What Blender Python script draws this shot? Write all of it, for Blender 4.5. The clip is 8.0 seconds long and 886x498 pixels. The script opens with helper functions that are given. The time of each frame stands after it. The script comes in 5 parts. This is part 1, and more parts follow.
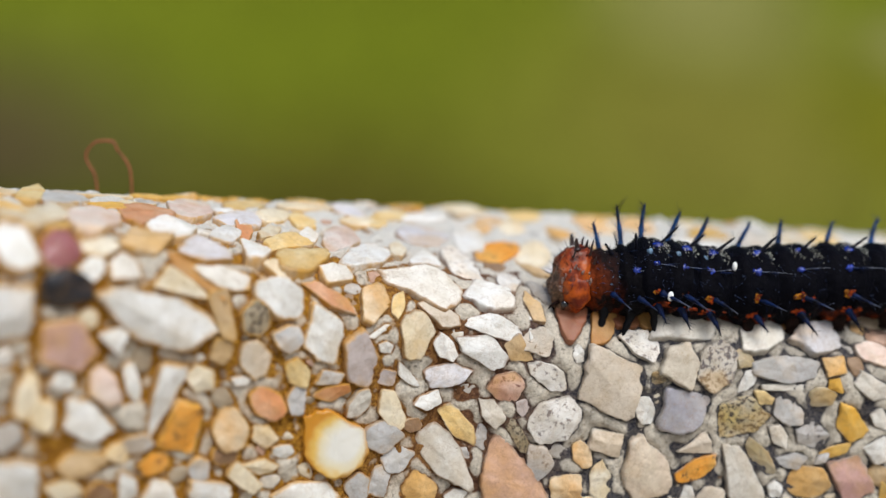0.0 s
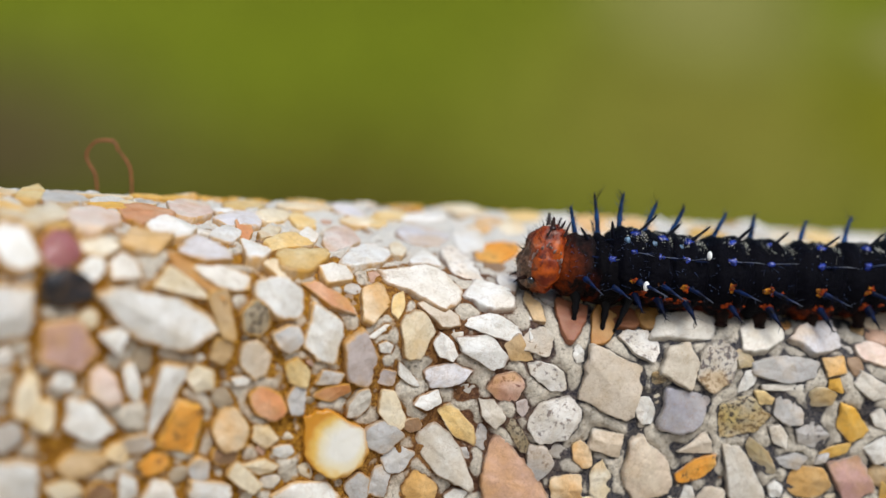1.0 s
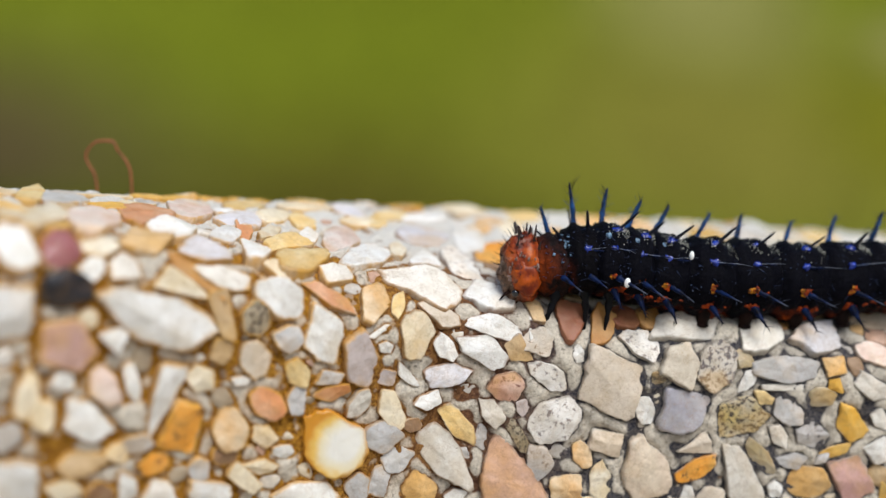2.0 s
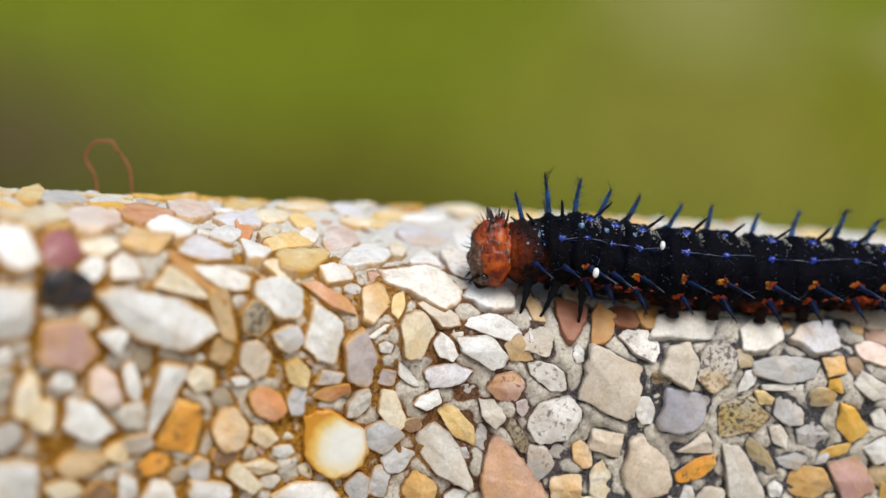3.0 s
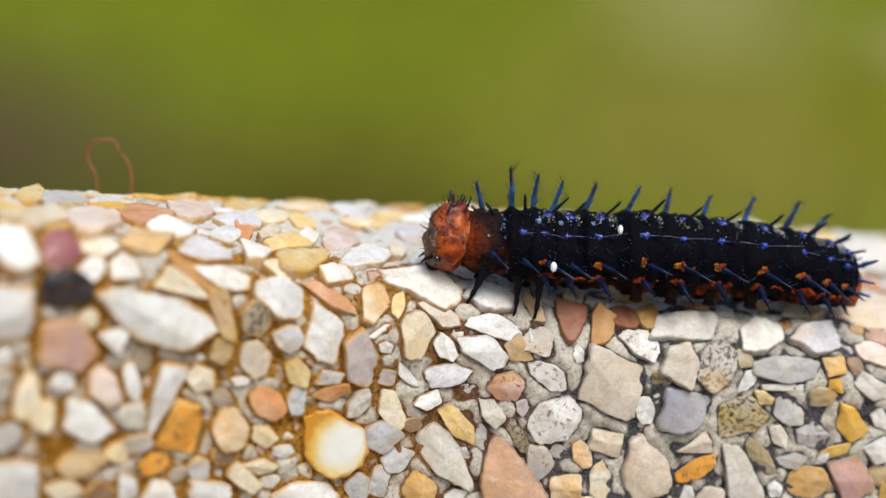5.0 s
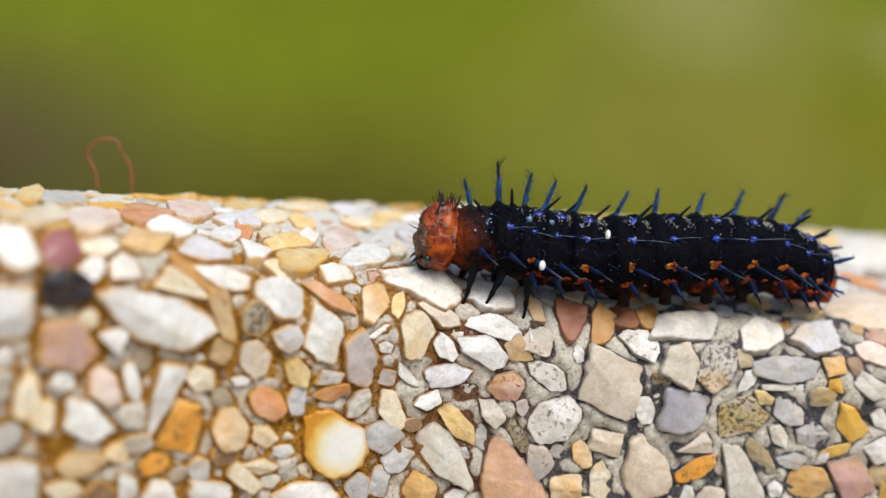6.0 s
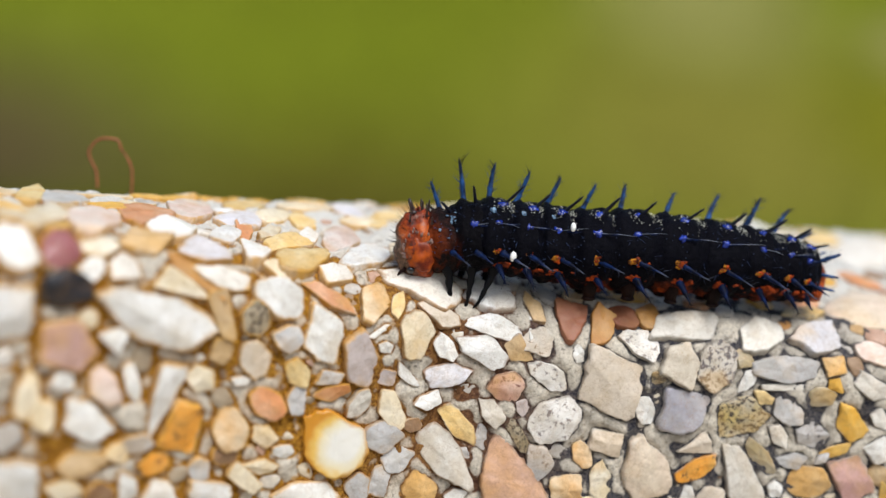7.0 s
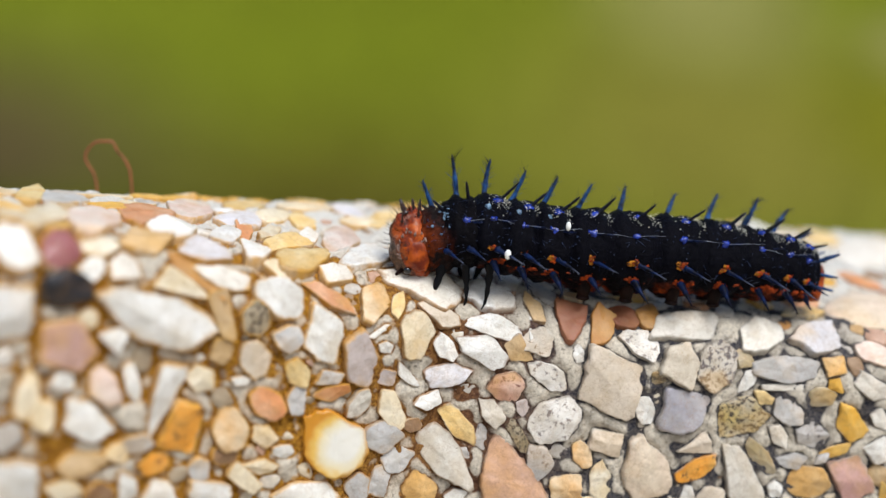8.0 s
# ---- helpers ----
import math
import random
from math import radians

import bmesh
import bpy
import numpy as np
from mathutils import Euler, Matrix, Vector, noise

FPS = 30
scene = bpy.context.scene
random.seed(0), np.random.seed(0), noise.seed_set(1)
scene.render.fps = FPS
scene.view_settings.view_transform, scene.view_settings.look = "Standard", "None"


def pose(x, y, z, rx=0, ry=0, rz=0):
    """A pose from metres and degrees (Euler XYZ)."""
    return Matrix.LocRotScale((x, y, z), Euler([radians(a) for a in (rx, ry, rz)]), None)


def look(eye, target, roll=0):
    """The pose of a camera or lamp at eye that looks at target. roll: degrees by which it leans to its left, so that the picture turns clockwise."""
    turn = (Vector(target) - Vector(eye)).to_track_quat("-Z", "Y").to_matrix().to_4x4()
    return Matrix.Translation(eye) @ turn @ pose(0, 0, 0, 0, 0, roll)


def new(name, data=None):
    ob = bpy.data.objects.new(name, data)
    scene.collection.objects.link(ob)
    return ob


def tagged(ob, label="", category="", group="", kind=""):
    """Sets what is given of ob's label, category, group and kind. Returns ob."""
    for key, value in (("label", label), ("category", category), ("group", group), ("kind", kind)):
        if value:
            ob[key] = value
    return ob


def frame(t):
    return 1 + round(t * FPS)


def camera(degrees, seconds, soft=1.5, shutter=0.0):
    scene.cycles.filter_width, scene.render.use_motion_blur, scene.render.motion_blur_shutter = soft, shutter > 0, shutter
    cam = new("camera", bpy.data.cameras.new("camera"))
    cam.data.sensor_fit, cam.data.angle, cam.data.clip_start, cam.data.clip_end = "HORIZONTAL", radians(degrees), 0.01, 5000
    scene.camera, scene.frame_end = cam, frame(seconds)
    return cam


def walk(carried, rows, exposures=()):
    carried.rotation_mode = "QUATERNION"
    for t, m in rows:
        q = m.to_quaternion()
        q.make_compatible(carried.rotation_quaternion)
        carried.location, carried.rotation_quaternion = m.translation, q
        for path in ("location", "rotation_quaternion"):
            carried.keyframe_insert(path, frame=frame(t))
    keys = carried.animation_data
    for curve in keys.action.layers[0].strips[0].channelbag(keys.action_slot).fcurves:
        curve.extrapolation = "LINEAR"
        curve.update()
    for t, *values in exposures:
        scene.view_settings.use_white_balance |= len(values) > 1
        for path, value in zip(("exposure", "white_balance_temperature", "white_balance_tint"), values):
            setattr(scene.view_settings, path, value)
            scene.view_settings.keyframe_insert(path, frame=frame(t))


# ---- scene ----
cam = camera(40, 8.0, soft=1.4)
EYE, TARGET = (0.0, -0.11, 0.1655), (0.0, 0.0, 0.15004)
EXPOSURES = [(0.0, -0.30), (1.0, -0.28), (3.0, -0.16), (4.5, -0.12), (6.0, -0.10), (8.0, -0.10)]
walk(cam, [(0.0, look(EYE, TARGET, 5.0)), (8.0, look(EYE, TARGET, 5.0))], EXPOSURES)
# a close-up lens, focused on the animal
cam.data.dof.use_dof = True
cam.data.dof.focus_distance = 0.1118
cam.data.dof.aperture_fstop = 9.6

# ---- light ----
SUN_ELEVATION, SUN_AZIMUTH = radians(60), radians(152)
world = bpy.data.worlds.new("sky")
scene.world = world
world.use_nodes = True
sky = world.node_tree.nodes.new("ShaderNodeTexSky")
sky.sky_type, sky.sun_disc = "NISHITA", False
sky.sun_elevation, sky.sun_rotation = SUN_ELEVATION, SUN_AZIMUTH
sky.air_density, sky.dust_density = 1.0, 3.0
world.node_tree.nodes["Background"].inputs["Strength"].default_value = 0.15
world.node_tree.links.new(sky.outputs["Color"], world.node_tree.nodes["Background"].inputs["Color"])
sun_data = bpy.data.lights.new("sun", "SUN")
sun_data.energy, sun_data.angle, sun_data.color = 3.2, radians(30), (0.945, 0.985, 1.0)
sun = new("sun", sun_data)
sun_way = Vector((math.sin(SUN_AZIMUTH) * math.cos(SUN_ELEVATION), math.cos(SUN_AZIMUTH) * math.cos(SUN_ELEVATION), math.sin(SUN_ELEVATION)))
sun.matrix_world = look(sun_way * 5, (0, 0, 0))
scene.view_settings.exposure = 0.0

# ---- materials ----
MM = 0.001


def material(name):
    m = bpy.data.materials.new(name)
    m.use_nodes = True
    return m, m.node_tree.nodes, m.node_tree.links, m.node_tree.nodes["Principled BSDF"]


def noise_node(nodes, links, scale, detail=4.0, source=None, roughness=0.6):
    n = nodes.new("ShaderNodeTexNoise")
    n.inputs["Scale"].default_value, n.inputs["Detail"].default_value = scale, detail
    n.inputs["Roughness"].default_value = roughness
    if source is not None:
        links.new(source, n.inputs["Vector"])
    return n.outputs["Fac"]


def ramp_node(nodes, links, fac, stops):
    r = nodes.new("ShaderNodeValToRGB")
    links.new(fac, r.inputs["Fac"])
    while len(r.color_ramp.elements) < len(stops):
        r.color_ramp.elements.new(0.5)
    for e, (at, colour) in zip(r.color_ramp.elements, stops):
        e.position, e.color = at, (*colour, 1.0)
    return r.outputs["Color"]


def mix_node(nodes, links, fac, a, b, blend="MIX"):
    m = nodes.new("ShaderNodeMix")
    m.data_type, m.blend_type = "RGBA", blend
    for value, socket in ((fac, m.inputs[0]), (a, m.inputs[6]), (b, m.inputs[7])):
        if isinstance(value, (int, float)):
            socket.default_value = value
        elif isinstance(value, tuple):
            socket.default_value = (*value, 1.0)
        else:
            links.new(value, socket)
    return m.outputs[2]


def bump_node(nodes, links, height, strength, distance, bsdf):
    b = nodes.new("ShaderNodeBump")
    b.inputs["Strength"].default_value, b.inputs["Distance"].default_value = strength, distance
    links.new(height, b.inputs["Height"])
    links.new(b.outputs["Normal"], bsdf.inputs["Normal"])


def shifted_object_coords(nodes, links):
    """Object coordinates, moved on by a random amount for each object."""
    coords, info = nodes.new("ShaderNodeTexCoord"), nodes.new("ShaderNodeObjectInfo")
    add = nodes.new("ShaderNodeVectorMath")
    add.operation = "ADD"
    links.new(coords.outputs["Object"], add.inputs[0])
    links.new(info.outputs["Random"], add.inputs[1])
    return add.outputs["Vector"], info.outputs["Random"], coords.outputs["Object"]


def stone_material(name, base, second, rough=0.46, speckle=None, patches=0.55, stain=0.35, crust=False):
    """Pebble: two tints in soft patches, fine grain, optional dark specks, each stone a little lighter or darker."""
    m, nodes, links, bsdf = material(name)
    at, rnd, plain = shifted_object_coords(nodes, links)
    info = nodes.new("ShaderNodeObjectInfo")
    big = noise_node(nodes, links, 330, 3, at)
    fine = noise_node(nodes, links, 2600, 5, at, 0.7)
    colour = ramp_node(nodes, links, big, [(patches - 0.17, base), (patches + 0.12, second)])
    grain = ramp_node(nodes, links, fine, [(0.30, (0.72, 0.69, 0.67)), (0.58, (1.0, 1.0, 1.0))])
    colour = mix_node(nodes, links, 0.4, colour, grain, "MULTIPLY")
    cloud = noise_node(nodes, links, 640, 4, at, 0.6)
    colour = mix_node(nodes, links, 1.0, colour, ramp_node(nodes, links, cloud, [(0.34, (0.88, 0.86, 0.82)), (0.54, (1.0, 1.0, 1.0)), (0.70, (1.06, 1.06, 1.06))]), "MULTIPLY")
    if speckle:
        dots = noise_node(nodes, links, 2400 if crust else 1500, 3, at, 0.65)
        where = ramp_node(nodes, links, dots, [(0.41, (1, 1, 1)), (0.50, (0, 0, 0))] if crust else [(0.34, (1, 1, 1)), (0.42, (0, 0, 0))])
        colour = mix_node(nodes, links, where, colour, speckle)
    # iron stain soaked in from one side or another
    soak = noise_node(nodes, links, 210, 3, at, 0.55)
    colour = mix_node(nodes, links, ramp_node(nodes, links, soak, [(0.51, (0, 0, 0)), (0.63, (stain, stain, stain))]), colour, (0.66, 0.38, 0.09))
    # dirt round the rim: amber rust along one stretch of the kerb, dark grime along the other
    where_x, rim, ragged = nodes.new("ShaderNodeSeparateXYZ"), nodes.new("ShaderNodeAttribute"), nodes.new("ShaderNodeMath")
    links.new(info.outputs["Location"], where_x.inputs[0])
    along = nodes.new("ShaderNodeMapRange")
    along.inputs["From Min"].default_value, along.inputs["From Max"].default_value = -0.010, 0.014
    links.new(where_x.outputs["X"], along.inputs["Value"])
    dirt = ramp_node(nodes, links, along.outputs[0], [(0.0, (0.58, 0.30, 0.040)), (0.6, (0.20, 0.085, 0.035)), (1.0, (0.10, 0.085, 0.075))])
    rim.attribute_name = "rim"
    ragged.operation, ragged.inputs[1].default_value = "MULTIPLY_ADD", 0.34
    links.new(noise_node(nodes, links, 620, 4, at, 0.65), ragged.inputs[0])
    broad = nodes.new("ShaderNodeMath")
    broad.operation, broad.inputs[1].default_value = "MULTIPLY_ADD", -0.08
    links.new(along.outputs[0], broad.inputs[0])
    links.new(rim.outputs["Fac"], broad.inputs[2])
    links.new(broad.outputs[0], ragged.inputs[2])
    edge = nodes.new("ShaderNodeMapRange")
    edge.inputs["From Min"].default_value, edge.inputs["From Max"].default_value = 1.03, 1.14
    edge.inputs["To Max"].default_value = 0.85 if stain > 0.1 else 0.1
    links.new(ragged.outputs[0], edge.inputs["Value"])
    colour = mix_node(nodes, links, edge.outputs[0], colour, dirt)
    # cement left smeared over parts of the stone
    smear = nodes.new("ShaderNodeMath")
    smear.operation, smear.inputs[1].default_value = "MULTIPLY_ADD", 0.9
    links.new(noise_node(nodes, links, 410, 5, at, 0.7), smear.inputs[0])
    links.new(rim.outputs["Fac"], smear.inputs[2])
    film = nodes.new("ShaderNodeMapRange")
    film.inputs["From Min"].default_value, film.inputs["From Max"].default_value = 1.42, 1.56
    film.inputs["To Max"].default_value = 0.55 if stain > 0.1 else 0.0
    links.new(smear.outputs[0], film.inputs["Value"])
    colour = mix_node(nodes, links, film.outputs[0], colour, ramp_node(nodes, links, fine, [(0.32, (0.34, 0.30, 0.24)), (0.6, (0.63, 0.59, 0.51))]))
    # worn, grimy blotches
    wear = noise_node(nodes, links, 850, 6, at, 0.72)
    colour = mix_node(nodes, links, ramp_node(nodes, links, wear, [(0.57, (0, 0, 0)), (0.72, (0.3, 0.3, 0.3))]), colour, mix_node(nodes, links, 0.72, colour, (0.20, 0.15, 0.11)))
    # thin brown iron veins
    vein = noise_node(nodes, links, 520, 6, at, 0.75)
    thin = ramp_node(nodes, links, vein, [(0.485, (0, 0, 0)), (0.50, (0.45, 0.45, 0.45)), (0.515, (0, 0, 0))])
    colour = mix_node(nodes, links, thin, colour, (0.30, 0.16, 0.06))
    tone = ramp_node(nodes, links, rnd, [(0.0, (0.84, 0.83, 0.82)), (1.0, (1.06, 1.05, 1.04))])
    colour = mix_node(nodes, links, 1.0, colour, tone, "MULTIPLY")
    links.new(colour, bsdf.inputs["Base Color"])
    bsdf.inputs["Roughness"].default_value = rough
    bsdf.inputs["Specular IOR Level"].default_value = 0.4
    bump_node(nodes, links, mix_node(nodes, links, 0.6, fine, wear), 0.5, 0.00025, bsdf)
    return m


STONES = {
    "ivory": stone_material("ivory_stone", (0.77, 0.73, 0.65), (0.73, 0.675, 0.585), stain=0.14),
    "white": stone_material("white_stone", (0.82, 0.81, 0.77), (0.79, 0.765, 0.70), stain=0.14),
    "cream": stone_material("cream_stone", (0.79, 0.66, 0.44), (0.82, 0.75, 0.60)),
    "grey": stone_material("grey_stone", (0.48, 0.47, 0.46), (0.60, 0.58, 0.55), stain=0.25),
    "grey2": stone_material("pale_grey_stone", (0.60, 0.57, 0.54), (0.47, 0.45, 0.43), speckle=(0.20, 0.18, 0.18), stain=0.2),
    "greige": stone_material("greige_stone", (0.65, 0.56, 0.445), (0.70, 0.61, 0.50), stain=0.15),
    "sand": stone_material("sand_stone", (0.76, 0.52, 0.20), (0.80, 0.66, 0.38)),
    "amber": stone_material("amber_stone", (0.74, 0.40, 0.05), (0.68, 0.45, 0.14), 0.45),
    "orange": stone_material("orange_stone", (0.80, 0.32, 0.03), (0.72, 0.37, 0.08), 0.5, (0.16, 0.07, 0.03)),
    "rust": stone_material("rust_stone", (0.50, 0.20, 0.06), (0.58, 0.31, 0.15)),
    "rust2": stone_material("brown_red_stone", (0.27, 0.085, 0.038), (0.32, 0.125, 0.065), stain=0.08),
    "salmon": stone_material("salmon_stone", (0.68, 0.29, 0.12), (0.72, 0.42, 0.25)),
    "salmon2": stone_material("pink_orange_stone", (0.74, 0.42, 0.21), (0.68, 0.43, 0.32), stain=0.2),
    "peach": stone_material("peach_stone", (0.76, 0.46, 0.20), (0.80, 0.64, 0.43)),
    "pink": stone_material("pink_stone", (0.72, 0.53, 0.44), (0.78, 0.69, 0.61)),
    "pink2": stone_material("pale_pink_stone", (0.72, 0.61, 0.47), (0.74, 0.60, 0.47), stain=0.2),
    "mauve": stone_material("mauve_stone", (0.30, 0.095, 0.095), (0.40, 0.19, 0.19), 0.2, stain=0.15),
    "mauve2": stone_material("lilac_grey_stone", (0.44, 0.38, 0.36), (0.54, 0.46, 0.43)),
    "mauvepink": stone_material("mauve_pink_stone", (0.52, 0.30, 0.27), (0.58, 0.37, 0.30)),
    "lilac": stone_material("lilac_stone", (0.66, 0.64, 0.66), (0.74, 0.70, 0.68)),
    "slate": stone_material("slate_stone", (0.32, 0.31, 0.35), (0.42, 0.40, 0.41), stain=0.15),
    "black": stone_material("black_stone", (0.010, 0.010, 0.014), (0.018, 0.017, 0.020), 0.25, stain=0.0),
    "pearl": stone_material("pearl_grey_stone", (0.70, 0.63, 0.51), (0.64, 0.56, 0.45), stain=0.2),
    "buff": stone_material("buff_stone", (0.68, 0.44, 0.20), (0.72, 0.51, 0.28)),
    "tan": stone_material("tan_stone", (0.54, 0.36, 0.17), (0.64, 0.47, 0.28)),
    "tan2": stone_material("brown_amber_stone", (0.42, 0.185, 0.038), (0.46, 0.25, 0.08), stain=0.08),
    "tan3": stone_material("orange_tan_stone", (0.70, 0.39, 0.11), (0.66, 0.43, 0.19), stain=0.2),
    "olive": stone_material("olive_stone", (0.27, 0.21, 0.12), (0.42, 0.36, 0.26), speckle=(0.08, 0.06, 0.04), crust=True),
    "olive2": stone_material("olive_tan_stone", (0.40, 0.31, 0.16), (0.46, 0.40, 0.29)),
    "brown": stone_material("brown_stone", (0.22, 0.11, 0.05), (0.30, 0.19, 0.11)),
    "brown2": stone_material("rough_red_brown_stone", (0.50, 0.27, 0.18), (0.62, 0.43, 0.34), 0.7, (0.18, 0.07, 0.05)),
    "lichen": stone_material("yellow_lichen_stone", (0.60, 0.46, 0.18), (0.52, 0.47, 0.36), 0.8, (0.07, 0.06, 0.05), crust=True),
    "mottle": stone_material("mottled_stone", (0.68, 0.62, 0.52), (0.52, 0.47, 0.40), 0.7, (0.14, 0.12, 0.12), crust=True),
    "speck": stone_material("speckled_white_stone", (0.78, 0.75, 0.70), (0.70, 0.65, 0.57), 0.65, (0.26, 0.22, 0.20), stain=0.25),
}


def honey_stone_material():
    """Quartz pebble: milky white, stained amber along one side."""
    m, nodes, links, bsdf = material("honey_quartz")
    at, rnd, plain = shifted_object_coords(nodes, links)
    wob = noise_node(nodes, links, 260, 3, at)
    away = nodes.new("ShaderNodeVectorMath")
    away.operation, away.inputs[1].default_value = "DISTANCE", (-0.0007, -0.0007, 0.0006)
    links.new(plain, away.inputs[0])
    add = nodes.new("ShaderNodeMath")
    add.operation, add.inputs[1].default_value = "MULTIPLY_ADD", 0.0022
    links.new(wob, add.inputs[0])
    links.new(away.outputs["Value"], add.inputs[2])
    span = nodes.new("ShaderNodeMapRange")
    span.inputs["From Min"].default_value, span.inputs["From Max"].default_value = 0.0024, 0.0052
    links.new(add.outputs[0], span.inputs["Value"])
    colour = ramp_node(nodes, links, span.outputs[0], [(0.08, (0.76, 0.73, 0.65)), (0.40, (0.74, 0.64, 0.42)), (0.60, (0.72, 0.46, 0.11)), (0.82, (0.55, 0.23, 0.02))])
    rim, ragged, edge = nodes.new("ShaderNodeAttribute"), nodes.new("ShaderNodeMath"), nodes.new("ShaderNodeMapRange")
    rim.attribute_name = "rim"
    ragged.operation, ragged.inputs[1].default_value = "MULTIPLY_ADD", 0.3
    links.new(wob, ragged.inputs[0])
    links.new(rim.outputs["Fac"], ragged.inputs[2])
    edge.inputs["From Min"].default_value, edge.inputs["From Max"].default_value = 0.98, 1.14
    links.new(ragged.outputs[0], edge.inputs["Value"])
    colour = mix_node(nodes, links, edge.outputs[0], colour, (0.52, 0.22, 0.015))
    links.new(colour, bsdf.inputs["Base Color"])
    bsdf.inputs["Roughness"].default_value = 0.3
    bump_node(nodes, links, noise_node(nodes, links, 1500, 4, at), 0.3, 0.0001, bsdf)
    return m


STONES["honey"] = honey_stone_material()


def gravel_material():
    """The many small stones: one of the pebbles' tints for each."""
    m, nodes, links, bsdf = material("mixed_gravel")
    geo, coords = nodes.new("ShaderNodeNewGeometry"), nodes.new("ShaderNodeTexCoord")
    r = nodes.new("ShaderNodeValToRGB")
    links.new(geo.outputs["Random Per Island"], r.inputs["Fac"])
    r.color_ramp.interpolation = "CONSTANT"
    tints = [(0.78, 0.74, 0.66), (0.70, 0.60, 0.44), (0.46, 0.42, 0.37), (0.62, 0.42, 0.20), (0.74, 0.66, 0.52), (0.34, 0.22, 0.13),
             (0.56, 0.36, 0.26), (0.80, 0.77, 0.72), (0.40, 0.32, 0.22), (0.60, 0.30, 0.09), (0.55, 0.51, 0.46), (0.72, 0.66, 0.56)]
    while len(r.color_ramp.elements) < len(tints):
        r.color_ramp.elements.new(0.5)
    for i, (e, c) in enumerate(zip(r.color_ramp.elements, tints)):
        e.position, e.color = i / len(tints), (*c, 1.0)
    fine = noise_node(nodes, links, 2200, 5, coords.outputs["Object"], 0.7)
    mid = noise_node(nodes, links, 500, 3, coords.outputs["Object"])
    colour = mix_node(nodes, links, 0.8, r.outputs["Color"], ramp_node(nodes, links, fine, [(0.3, (0.66, 0.62, 0.58)), (0.65, (1, 1, 1))]), "MULTIPLY")
    colour = mix_node(nodes, links, 0.7, colour, ramp_node(nodes, links, mid, [(0.35, (0.75, 0.66, 0.55)), (0.6, (1, 1, 1))]), "MULTIPLY")
    links.new(colour, bsdf.inputs["Base Color"])
    bsdf.inputs["Roughness"].default_value = 0.6
    bump_node(nodes, links, fine, 0.5, 0.00012, bsdf)
    return m


